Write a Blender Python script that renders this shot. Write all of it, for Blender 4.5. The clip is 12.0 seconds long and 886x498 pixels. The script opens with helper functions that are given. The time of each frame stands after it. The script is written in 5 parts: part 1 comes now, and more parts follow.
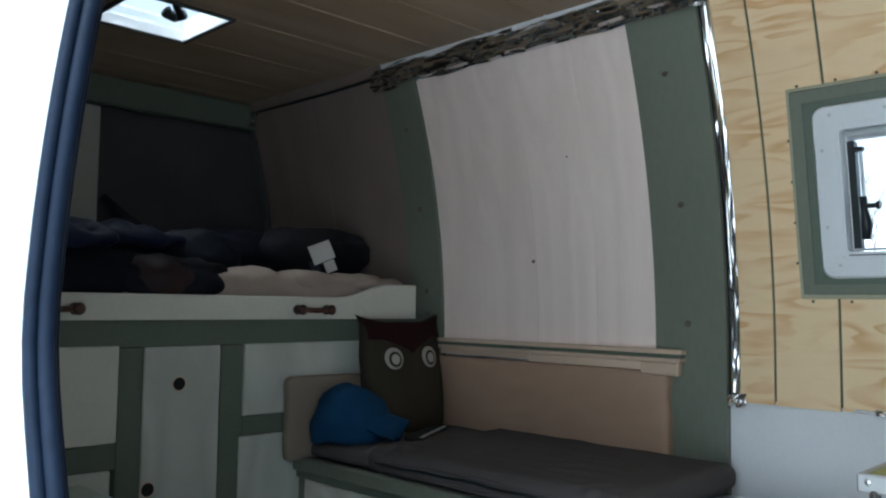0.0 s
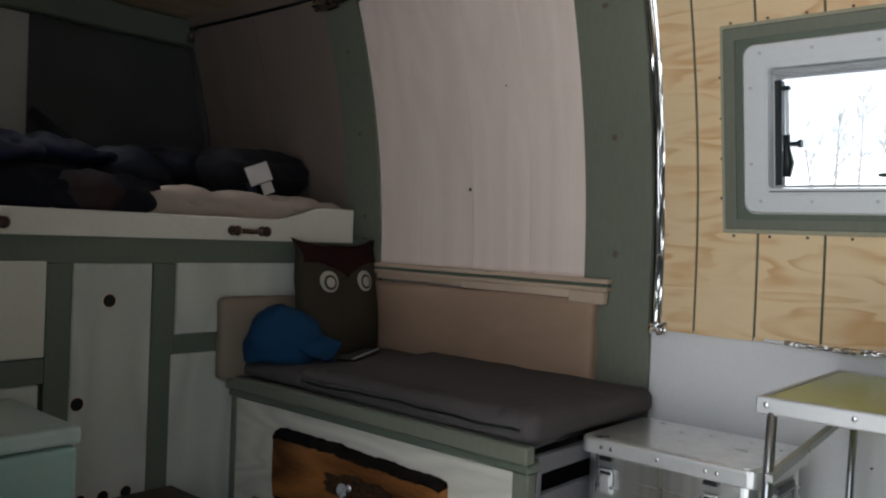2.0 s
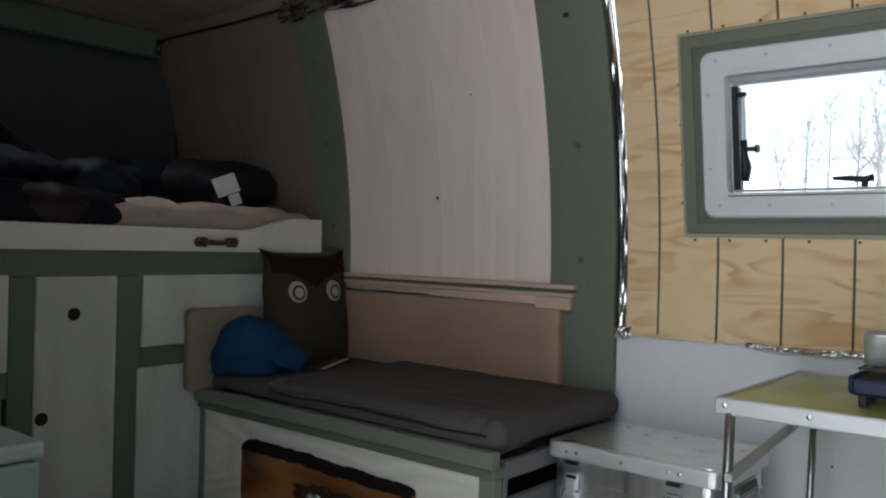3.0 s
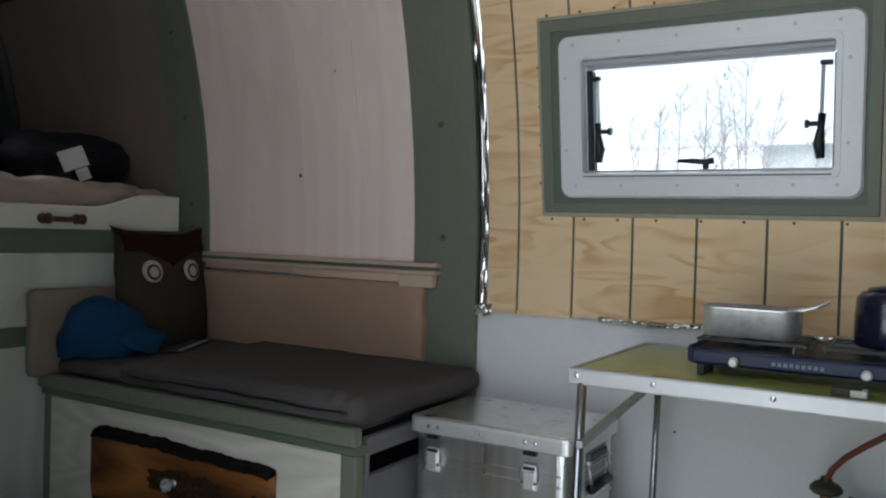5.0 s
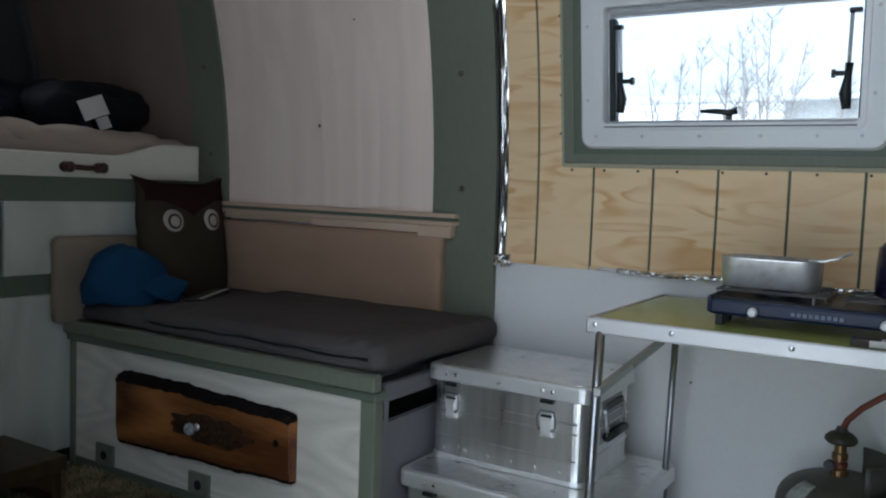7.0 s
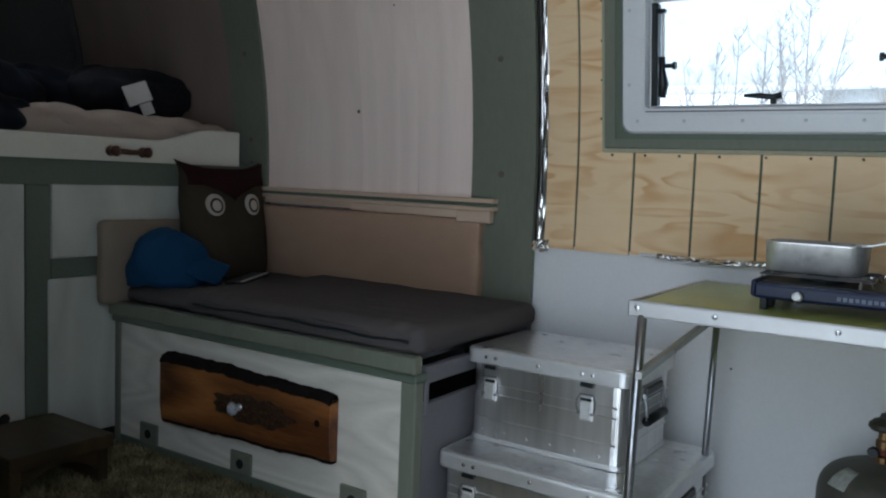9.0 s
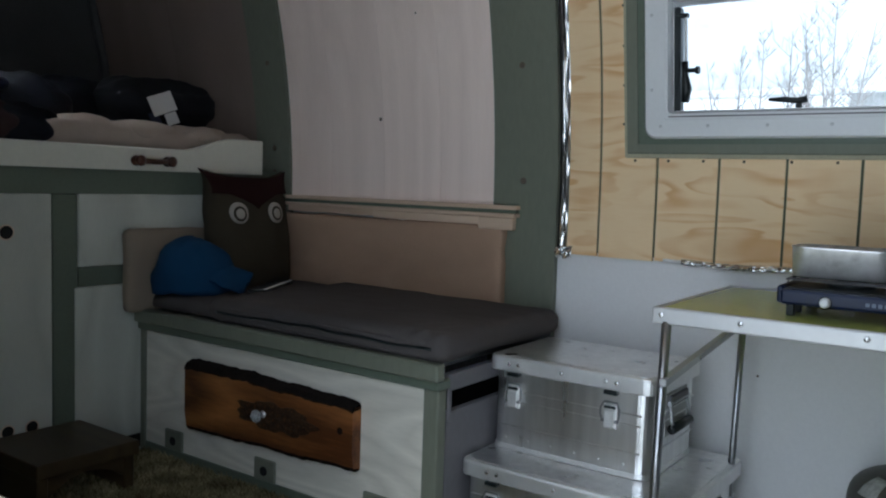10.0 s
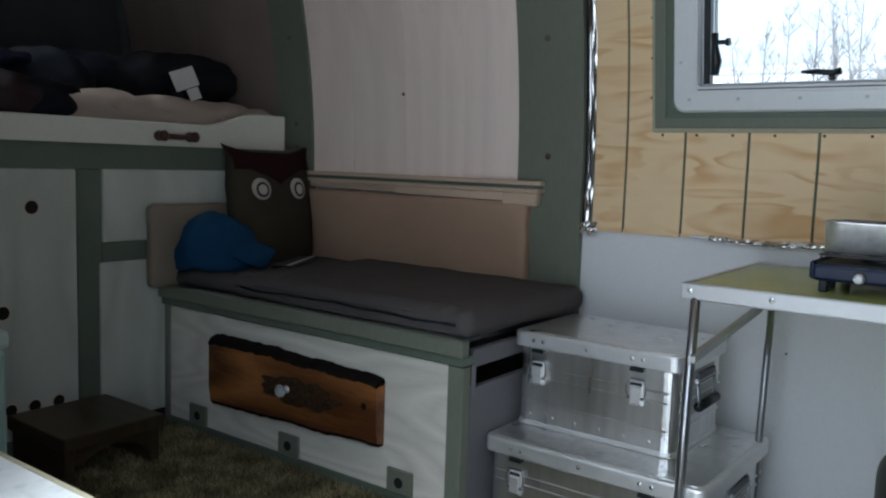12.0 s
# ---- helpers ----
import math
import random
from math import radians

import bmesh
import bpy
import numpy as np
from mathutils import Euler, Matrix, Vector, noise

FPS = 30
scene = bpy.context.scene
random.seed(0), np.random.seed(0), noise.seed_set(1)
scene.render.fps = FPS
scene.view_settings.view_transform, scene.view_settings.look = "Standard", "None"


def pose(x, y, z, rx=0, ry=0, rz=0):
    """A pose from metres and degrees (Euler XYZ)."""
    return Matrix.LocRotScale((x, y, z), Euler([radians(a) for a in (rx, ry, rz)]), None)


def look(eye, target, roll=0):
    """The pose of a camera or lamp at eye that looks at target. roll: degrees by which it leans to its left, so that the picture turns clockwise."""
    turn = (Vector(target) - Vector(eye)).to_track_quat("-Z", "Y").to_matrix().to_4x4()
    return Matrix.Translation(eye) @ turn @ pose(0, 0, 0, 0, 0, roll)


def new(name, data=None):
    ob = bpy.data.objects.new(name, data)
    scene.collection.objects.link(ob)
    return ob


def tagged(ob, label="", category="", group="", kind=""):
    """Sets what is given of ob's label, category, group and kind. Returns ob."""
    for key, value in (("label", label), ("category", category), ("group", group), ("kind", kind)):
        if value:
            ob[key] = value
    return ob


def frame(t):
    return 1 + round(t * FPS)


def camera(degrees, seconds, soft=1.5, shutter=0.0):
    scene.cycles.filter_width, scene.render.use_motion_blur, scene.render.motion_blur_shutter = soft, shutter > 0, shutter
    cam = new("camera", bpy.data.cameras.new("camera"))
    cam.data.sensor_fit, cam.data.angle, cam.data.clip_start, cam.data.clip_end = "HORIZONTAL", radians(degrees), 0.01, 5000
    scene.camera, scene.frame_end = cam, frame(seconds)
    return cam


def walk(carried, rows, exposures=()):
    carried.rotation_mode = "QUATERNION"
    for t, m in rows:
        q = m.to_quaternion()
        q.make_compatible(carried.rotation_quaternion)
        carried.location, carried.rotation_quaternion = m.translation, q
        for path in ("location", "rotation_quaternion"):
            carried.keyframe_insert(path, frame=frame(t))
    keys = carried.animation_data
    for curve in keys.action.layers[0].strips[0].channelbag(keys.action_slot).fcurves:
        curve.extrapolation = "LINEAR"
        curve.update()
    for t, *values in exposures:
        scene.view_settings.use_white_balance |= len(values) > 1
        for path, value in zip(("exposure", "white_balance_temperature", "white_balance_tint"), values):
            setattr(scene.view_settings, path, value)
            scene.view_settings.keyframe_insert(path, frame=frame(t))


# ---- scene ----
cam = camera(56.7, 12.0, soft=2.1)
PATH = [
    (0, (2.102, -1.472, 0.907), (0.692, -0.059, 1.042), 0.7),
    (0.3, (2.117, -1.472, 0.907), (0.692, -0.074, 1.016), 1.3),
    (0.5, (2.119, -1.47, 0.906), (0.676, -0.085, 0.899), 0.8),
    (0.7, (2.114, -1.468, 0.906), (0.687, -0.067, 0.874), 1.2),
    (1, (2.122, -1.467, 0.908), (0.766, 0.003, 0.947), -0.1),
    (1.2, (2.131, -1.474, 0.908), (0.735, -0.043, 0.929), 1.9),
    (1.3, (2.127, -1.474, 0.908), (0.694, -0.079, 0.894), 5.2),
    (1.5, (2.129, -1.47, 0.906), (0.765, -0.008, 0.874), 4.0),
    (2, (2.145, -1.457, 0.895), (0.825, 0.046, 0.863), 2.3),
    (2.5, (2.16, -1.447, 0.893), (0.865, 0.077, 0.882), 1.5),
    (3, (2.178, -1.445, 0.89), (0.898, 0.092, 0.885), 1.5),
    (3.5, (2.181, -1.456, 0.884), (0.998, 0.157, 0.839), 2.4),
    (3.7, (2.183, -1.444, 0.877), (1.06, 0.21, 0.839), 2.2),
    (5.3, (2.188, -1.437, 0.876), (1.175, 0.288, 0.834), 1.8),
    (5.5, (2.188, -1.438, 0.873), (1.175, 0.286, 0.821), 1.9),
    (6, (2.186, -1.433, 0.874), (1.176, 0.292, 0.802), 1.7),
    (6.5, (2.185, -1.441, 0.863), (1.17, 0.279, 0.744), 2.2),
    (7, (2.184, -1.446, 0.863), (1.14, 0.253, 0.716), 2.1),
    (9, (2.17, -1.47, 0.847), (1.066, 0.19, 0.674), 2.3),
    (9.5, (2.169, -1.471, 0.848), (1.033, 0.167, 0.683), 2.1),
    (10, (2.171, -1.466, 0.847), (1.02, 0.161, 0.689), 1.9),
    (10.5, (2.164, -1.466, 0.845), (1.019, 0.165, 0.679), 2.5),
    (11, (2.159, -1.463, 0.847), (1.017, 0.172, 0.692), 2.5),
    (11.5, (2.153, -1.467, 0.835), (0.967, 0.129, 0.621), 2.2),
    (12, (2.151, -1.461, 0.837), (0.967, 0.137, 0.626), 1.9),
]
EXPOSURES = [(0, 2.66, 5450, -2), (1.5, 2.60, 6300, 6), (3, 2.45, 6000, 5), (5.5, 2.35, 5900, 4), (6.5, 2.32, 5600, 2.5), (12, 2.36, 5600, 2.5)]
walk(cam, [(t, look(eye, target, roll)) for t, eye, target, roll in PATH], EXPOSURES)


# ---- world, sun and exposure ----
world = bpy.data.worlds.new("overcast_sky")
scene.world = world
world.use_nodes = True
wn, wl = world.node_tree.nodes, world.node_tree.links
sky = wn.new("ShaderNodeTexSky")
sky.sky_type, sky.sun_disc = "NISHITA", False
sky.sun_elevation, sky.sun_rotation = radians(65), radians(169)
sky.air_density, sky.dust_density = 1.0, 4.0
grey = wn.new("ShaderNodeHueSaturation")
grey.inputs["Saturation"].default_value = 0.45
wl.new(sky.outputs[0], grey.inputs["Color"])
wl.new(grey.outputs[0], wn["Background"].inputs["Color"])
wn["Background"].inputs["Strength"].default_value = 0.08
sun = new("sun", bpy.data.lights.new("sun", "SUN"))
sun.data.energy, sun.data.angle, sun.data.color = 1.5, radians(40), (1.0, 0.98, 0.96)
sun.matrix_world = look((2, -5, 11), (1, 0, 0))


# ---- materials ----
def mat(name, base, rough=0.6, metal=0.0, vary=0.12, scale=6.0, fine=60.0, bump=0.15, stretch=(1, 1, 1), per_object=0.0, spec=0.4,
        stain=None, stain_amount=0.0, coords="Object"):
    """Paint, cloth or metal with two scales of variation and a fine relief."""
    m = bpy.data.materials.new(name)
    m.use_nodes = True
    n, l = m.node_tree.nodes, m.node_tree.links
    b = n["Principled BSDF"]
    b.inputs["Metallic"].default_value = metal
    b.inputs["Specular IOR Level"].default_value = spec
    tc, mp = n.new("ShaderNodeTexCoord"), n.new("ShaderNodeMapping")
    mp.inputs["Scale"].default_value = stretch
    l.new(tc.outputs[coords], mp.inputs["Vector"])
    big, small = n.new("ShaderNodeTexNoise"), n.new("ShaderNodeTexNoise")
    big.inputs["Scale"].default_value, big.inputs["Detail"].default_value = scale, 4
    small.inputs["Scale"].default_value, small.inputs["Detail"].default_value = fine, 5
    l.new(mp.outputs[0], big.inputs["Vector"])
    l.new(mp.outputs[0], small.inputs["Vector"])
    dark = tuple(c * (1 - vary) for c in base) + (1,)
    light = tuple(min(1, c * (1 + vary)) for c in base) + (1,)
    mix = n.new("ShaderNodeMix")
    mix.data_type = "RGBA"
    mix.inputs[6].default_value, mix.inputs[7].default_value = dark, light
    add = n.new("ShaderNodeMath")
    add.operation = "MULTIPLY_ADD"
    add.inputs[1].default_value = 0.5
    half = n.new("ShaderNodeMath")
    half.operation = "MULTIPLY"
    half.inputs[1].default_value = 0.5
    l.new(small.outputs["Fac"], half.inputs[0])
    l.new(big.outputs["Fac"], add.inputs[0])
    l.new(half.outputs[0], add.inputs[2])
    ramp = n.new("ShaderNodeMapRange")
    ramp.inputs[1].default_value, ramp.inputs[2].default_value = 0.3, 0.7
    l.new(add.outputs[0], ramp.inputs[0])
    l.new(ramp.outputs[0], mix.inputs[0])
    colour = mix.outputs[2]
    if stain:
        sp = n.new("ShaderNodeTexNoise")
        sp.inputs["Scale"].default_value, sp.inputs["Detail"].default_value = scale * 2.3, 6
        l.new(tc.outputs[coords], sp.inputs["Vector"])
        sr = n.new("ShaderNodeMapRange")
        sr.inputs[1].default_value, sr.inputs[2].default_value, sr.inputs[4].default_value = 0.55, 0.72, stain_amount
        l.new(sp.outputs["Fac"], sr.inputs[0])
        sm = n.new("ShaderNodeMix")
        sm.data_type = "RGBA"
        sm.inputs[7].default_value = (*stain, 1)
        l.new(sr.outputs[0], sm.inputs[0])
        l.new(colour, sm.inputs[6])
        colour = sm.outputs[2]
    if per_object:
        oi, hs, mr = n.new("ShaderNodeObjectInfo"), n.new("ShaderNodeHueSaturation"), n.new("ShaderNodeMapRange")
        mr.inputs[3].default_value, mr.inputs[4].default_value = 1 - per_object, 1 + per_object
        l.new(oi.outputs["Random"], mr.inputs[0])
        l.new(mr.outputs[0], hs.inputs["Value"])
        l.new(colour, hs.inputs["Color"])
        colour = hs.outputs[0]
    l.new(colour, b.inputs["Base Color"])
    rr = n.new("ShaderNodeMapRange")
    rr.inputs[3].default_value, rr.inputs[4].default_value = max(0.03, rough - 0.08), min(1, rough + 0.1)
    l.new(big.outputs["Fac"], rr.inputs[0])
    l.new(rr.outputs[0], b.inputs["Roughness"])
    if bump:
        bp = n.new("ShaderNodeBump")
        bp.inputs["Strength"].default_value, bp.inputs["Distance"].default_value = bump, 0.002
        l.new(small.outputs["Fac"], bp.inputs["Height"])
        l.new(bp.outputs[0], b.inputs["Normal"])
    return m


def wood(name, pale, dark, axis="Z", rings=9.0, rough=0.55, warp=1.6, stretch=0.12, contrast=(0.35, 0.75), per_object=0.06, bump=0.2, fine=0.35, seed=0.0, offset=7.0):
    """Sawn wood: long cathedral figure along one axis, with fine fibre."""
    m = bpy.data.materials.new(name)
    m.use_nodes = True
    n, l = m.node_tree.nodes, m.node_tree.links
    b = n["Principled BSDF"]
    tc, mp = n.new("ShaderNodeTexCoord"), n.new("ShaderNodeMapping")
    s = {"X": (stretch, 1, 1), "Y": (1, stretch, 1), "Z": (1, 1, stretch)}[axis]
    mp.inputs["Scale"].default_value = s
    oi, comb = n.new("ShaderNodeObjectInfo"), n.new("ShaderNodeCombineXYZ")
    mul = n.new("ShaderNodeMath")
    mul.operation = "MULTIPLY_ADD"
    mul.inputs[1].default_value, mul.inputs[2].default_value = offset, seed
    l.new(oi.outputs["Random"], mul.inputs[0])
    for k in range(3):
        l.new(mul.outputs[0], comb.inputs[k])
    l.new(comb.outputs[0], mp.inputs["Location"])
    l.new(tc.outputs["Object"], mp.inputs["Vector"])
    field = n.new("ShaderNodeTexNoise")
    field.inputs["Scale"].default_value, field.inputs["Detail"].default_value = warp * 2, 1.5
    l.new(mp.outputs[0], field.inputs["Vector"])
    band = n.new("ShaderNodeMath")
    band.operation = "MULTIPLY"
    band.inputs[1].default_value = rings
    l.new(field.outputs["Fac"], band.inputs[0])
    fr = n.new("ShaderNodeMath")
    fr.operation = "PINGPONG"
    fr.inputs[1].default_value = 0.5
    l.new(band.outputs[0], fr.inputs[0])
    fib = n.new("ShaderNodeTexNoise")
    fib.inputs["Scale"].default_value, fib.inputs["Detail"].default_value = 120, 4
    l.new(mp.outputs[0], fib.inputs["Vector"])
    tot = n.new("ShaderNodeMath")
    tot.operation = "MULTIPLY_ADD"
    tot.inputs[1].default_value = fine
    l.new(fib.outputs["Fac"], tot.inputs[0])
    l.new(fr.outputs[0], tot.inputs[2])
    mr = n.new("ShaderNodeMapRange")
    mr.inputs[1].default_value, mr.inputs[2].default_value = contrast
    l.new(tot.outputs[0], mr.inputs[0])
    mix = n.new("ShaderNodeMix")
    mix.data_type = "RGBA"
    mix.inputs[6].default_value, mix.inputs[7].default_value = (*pale, 1), (*dark, 1)
    l.new(mr.outputs[0], mix.inputs[0])
    hs, vr = n.new("ShaderNodeHueSaturation"), n.new("ShaderNodeMapRange")
    vr.inputs[3].default_value, vr.inputs[4].default_value = 1 - per_object, 1 + per_object
    l.new(oi.outputs["Random"], vr.inputs[0])
    l.new(vr.outputs[0], hs.inputs["Value"])
    l.new(mix.outputs[2], hs.inputs["Color"])
    l.new(hs.outputs[0], b.inputs["Base Color"])
    b.inputs["Roughness"].default_value = rough
    b.inputs["Specular IOR Level"].default_value = 0.35
    bp = n.new("ShaderNodeBump")
    bp.inputs["Strength"].default_value, bp.inputs["Distance"].default_value = bump, 0.0015
    l.new(tot.outputs[0], bp.inputs["Height"])
    l.new(bp.outputs[0], b.inputs["Normal"])
    return m


def ply(name, pale, orange, stretch=0.30, size=3.2, rings=11.0, bump=0.1, rough=0.55):
    """Rotary-cut pine veneer: sharp-edged wavy growth figure, strong in some patches and faint in others."""
    m = bpy.data.materials.new(name)
    m.use_nodes = True
    n, l = m.node_tree.nodes, m.node_tree.links
    b = n["Principled BSDF"]
    b.inputs["Roughness"].default_value = rough
    b.inputs["Specular IOR Level"].default_value = 0.3

    def node(kind, **values):
        x = n.new("ShaderNode" + kind)
        for key, value in values.items():
            x.inputs[key].default_value = value
        return x

    def maths(op, a, c):
        x = n.new("ShaderNodeMath")
        x.operation = op
        for k, value in enumerate((a, c)):
            if isinstance(value, (int, float)):
                x.inputs[k].default_value = value
            else:
                l.new(value, x.inputs[k])
        return x.outputs[0]

    def ranged(value, lo, hi, a, c):
        x = n.new("ShaderNodeMapRange")
        x.interpolation_type = "SMOOTHSTEP"
        for k, v in enumerate((lo, hi, a, c)):
            x.inputs[k + 1].default_value = v
        l.new(value, x.inputs[0])
        return x.outputs[0]

    tc, mp = n.new("ShaderNodeTexCoord"), n.new("ShaderNodeMapping")
    mp.inputs["Scale"].default_value = (stretch, 1, 1)
    l.new(tc.outputs["Object"], mp.inputs["Vector"])
    field = node("TexNoise", Scale=size, Detail=2.2, Roughness=0.45, Distortion=0.5)
    patch = node("TexNoise", Scale=5.0, Detail=2.0)
    fibre = node("TexNoise", Scale=150.0, Detail=3.0)
    wide = node("TexNoise", Scale=1.6, Detail=1.0)
    for x in (field, fibre):
        l.new(mp.outputs[0], x.inputs["Vector"])
    for x in (patch, wide):
        l.new(tc.outputs["Object"], x.inputs["Vector"])
    band = n.new("ShaderNodeMath")
    band.operation = "FRACT"
    l.new(maths("MULTIPLY", field.outputs["Fac"], rings), band.inputs[0])
    late = maths("MULTIPLY", ranged(band.outputs[0], 0.28, 0.86, 0, 1), ranged(band.outputs[0], 0.84, 1.0, 1, 0))
    figure = maths("MULTIPLY", late, ranged(patch.outputs["Fac"], 0.36, 0.66, 0.10, 0.85))
    figure = maths("ADD", figure, maths("MULTIPLY", fibre.outputs["Fac"], 0.22))
    figure = maths("ADD", maths("SUBTRACT", figure, 0.11), maths("MULTIPLY", wide.outputs["Fac"], 0.25))
    mix = n.new("ShaderNodeMix")
    mix.data_type = "RGBA"
    mix.inputs[6].default_value, mix.inputs[7].default_value = (*pale, 1), (*orange, 1)
    l.new(figure, mix.inputs[0])
    l.new(mix.outputs[2], b.inputs["Base Color"])
    bp = node("Bump", Strength=bump, Distance=0.001)
    l.new(figure, bp.inputs["Height"])
    l.new(bp.outputs[0], b.inputs["Normal"])
    return m


def glass_mat(name, rough=0.0, tint=(1, 1, 1)):
    m = bpy.data.materials.new(name)
    m.use_nodes = True
    b = m.node_tree.nodes["Principled BSDF"]
    b.inputs["Base Color"].default_value = (*tint, 1)
    b.inputs["Transmission Weight"].default_value = 1.0
    b.inputs["Roughness"].default_value = rough
    b.inputs["IOR"].default_value = 1.45
    return m


SAGE = mat("sage_green_paint", (0.172, 0.184, 0.140), 0.6, vary=0.1, scale=5, fine=90, bump=0.12, stretch=(1, 1, 0.3))
SAGE_DARK = mat("sage_green_gloss", (0.118, 0.144, 0.108), 0.5, vary=0.1, scale=5, fine=90, bump=0.1)
PALE_PANEL = wood("whitewashed_plank", (0.96, 0.81, 0.735), (0.80, 0.655, 0.585), "Z", rings=5, warp=3.2, stretch=0.02, contrast=(0.0, 1.35), per_object=0.05, bump=0.12, fine=0.55)
# rosy tone lowered to put the bed end's light falloff into the colour
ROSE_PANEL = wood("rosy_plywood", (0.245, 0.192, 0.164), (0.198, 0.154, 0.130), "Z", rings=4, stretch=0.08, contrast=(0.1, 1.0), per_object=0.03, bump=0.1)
PINE = ply("pine_plywood", (0.88, 0.675, 0.415), (0.71, 0.42, 0.19), 0.20, 13.0, 6.0)
BEECH = wood("raw_batten_wood", (0.70, 0.55, 0.42), (0.57, 0.42, 0.30), "X", rings=6, stretch=0.08, contrast=(0.2, 0.9))
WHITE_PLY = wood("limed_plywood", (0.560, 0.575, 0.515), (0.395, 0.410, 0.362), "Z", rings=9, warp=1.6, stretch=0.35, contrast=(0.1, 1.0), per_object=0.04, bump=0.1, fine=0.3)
WHITE_DRAWER_PLY = wood("limed_plywood_flat", (0.83, 0.79, 0.70), (0.57, 0.54, 0.465), "X", rings=11, warp=3.0, stretch=0.20, contrast=(0.05, 0.95), per_object=0.03, bump=0.1, fine=0.4)
CREAM = mat("cream_gloss_paint", (0.62, 0.61, 0.53), 0.4, vary=0.05, scale=8, fine=80, bump=0.05)
LIVE_EDGE = wood("oiled_live_edge_wood", (0.37, 0.150, 0.046), (0.085, 0.029, 0.010), "X", rings=7, warp=2.4, stretch=0.13, contrast=(0.14, 0.64), rough=0.36, bump=0.25)
BARK = mat("dark_bark", (0.012, 0.009, 0.008), 0.95, vary=0.5, scale=25, fine=120, bump=0.9, spec=0.1)
DARK_WOOD = wood("dark_stained_wood", (0.056, 0.039, 0.018), (0.027, 0.018, 0.009), "X", rings=7, stretch=0.12, contrast=(0.2, 0.9), rough=0.42)
HANDLE_WOOD = wood("turned_handle_wood", (0.070, 0.028, 0.018), (0.028, 0.012, 0.008), "Y", rings=8, stretch=0.15, contrast=(0.2, 0.9), rough=0.35)
WALL_WHITE = mat("grey_white_wall_paint", (0.76, 0.755, 0.76), 0.55, vary=0.04, scale=3, fine=120, bump=0.06)
BODY_WHITE = mat("white_van_paint", (0.50, 0.535, 0.54), 0.3, vary=0.04, scale=2, fine=40, bump=0.02, stain=(0.34, 0.32, 0.30), stain_amount=0.2, spec=0.5)
RUBBER = mat("black_rubber_seal", (0.006, 0.010, 0.020), 0.48, vary=0.2, scale=20, fine=80, bump=0.1, spec=0.10)
FOIL = mat("crumpled_foil", (0.72, 0.72, 0.72), 0.12, metal=1.0, vary=0.05, scale=14, fine=45, bump=0.7)
ALU = mat("brushed_aluminium", (0.85, 0.85, 0.845), 0.29, metal=0.97, vary=0.14, scale=7, fine=22, bump=0.16, stretch=(2.5, 2.5, 0.25))
FOIL_LONG = mat("creased_foil", (0.72, 0.72, 0.72), 0.18, metal=1.0, vary=0.05, scale=14, fine=45, bump=0.5, stretch=(1, 1, 0.08))
LID_ALU = mat("folded_aluminium_lid", (0.86, 0.86, 0.855), 0.42, metal=0.80, vary=0.07, scale=7, fine=30, bump=0.08, stretch=(1, 3, 1))
FOIL_EDGE = mat("torn_foil_edge", (0.82, 0.82, 0.82), 0.42, metal=0.6, vary=0.06, scale=20, fine=60, bump=0.3)
ALU_EDGE = mat("aluminium_edging", (0.56, 0.56, 0.555), 0.5, metal=0.6, vary=0.04, scale=8, fine=60, bump=0.04)
CHROME = mat("chrome_tube", (0.42, 0.43, 0.45), 0.30, metal=1.0, vary=0.05, scale=10, fine=60, bump=0.02)
WIRE = mat("sooty_wire", (0.10, 0.10, 0.105), 0.45, metal=0.8, vary=0.2, scale=30, fine=90, bump=0.05)
STEEL = mat("dull_stainless_steel", (0.86, 0.85, 0.83), 0.38, metal=0.82, vary=0.22, scale=16, fine=50, bump=0.10, stain=(0.42, 0.40, 0.37), stain_amount=0.4)
GREEN_TOP = mat("lime_green_tabletop", (0.43, 0.48, 0.135), 0.20, vary=0.06, scale=4, fine=60, bump=0.03, spec=0.5, stain=(0.30, 0.34, 0.09), stain_amount=0.3)
NAVY = mat("navy_stove_enamel", (0.004, 0.011, 0.044), 0.38, vary=0.15, scale=10, fine=70, bump=0.04, spec=0.3)
ENAMEL = mat("dark_blue_enamel", (0.012, 0.011, 0.030), 0.18, vary=0.2, scale=8, fine=60, bump=0.02, spec=0.6)
BLACK = mat("black_plastic", (0.010, 0.014, 0.015), 0.4, vary=0.15, scale=20, fine=120, bump=0.05)
# near-black colour that stands in for shade inside hollows and gaps
VOID = mat("hollow_shade", (0.010, 0.010, 0.010), 0.9, vary=0.1, bump=0.0)
WHITE_PLASTIC = mat("white_plastic", (0.74, 0.75, 0.76), 0.35, vary=0.03, scale=6, fine=100, bump=0.03, spec=0.5)
GREY_PLASTIC = mat("grey_blind_cassette", (0.42, 0.43, 0.44), 0.4, vary=0.04, scale=6, fine=100, bump=0.03)
FRAME_SCREW = mat("pale_grey_cap", (0.58, 0.585, 0.59), 0.4, vary=0.05, scale=6, fine=100, bump=0.03)
GREY_PANEL = mat("grey_end_panel", (0.16, 0.155, 0.165), 0.6, vary=0.08, scale=5, fine=60, bump=0.05)
CHARCOAL = mat("charcoal_seat_cloth", (0.088, 0.079, 0.077), 0.95, vary=0.12, scale=9, fine=500, bump=0.35, spec=0.15)
BEIGE = mat("beige_cushion_cloth", (0.42, 0.285, 0.200), 0.95, vary=0.10, scale=7, fine=350, bump=0.3, spec=0.1)
TAUPE = mat("taupe_cushion_cloth", (0.255, 0.210, 0.162), 0.95, vary=0.10, scale=7, fine=350, bump=0.3, spec=0.1)
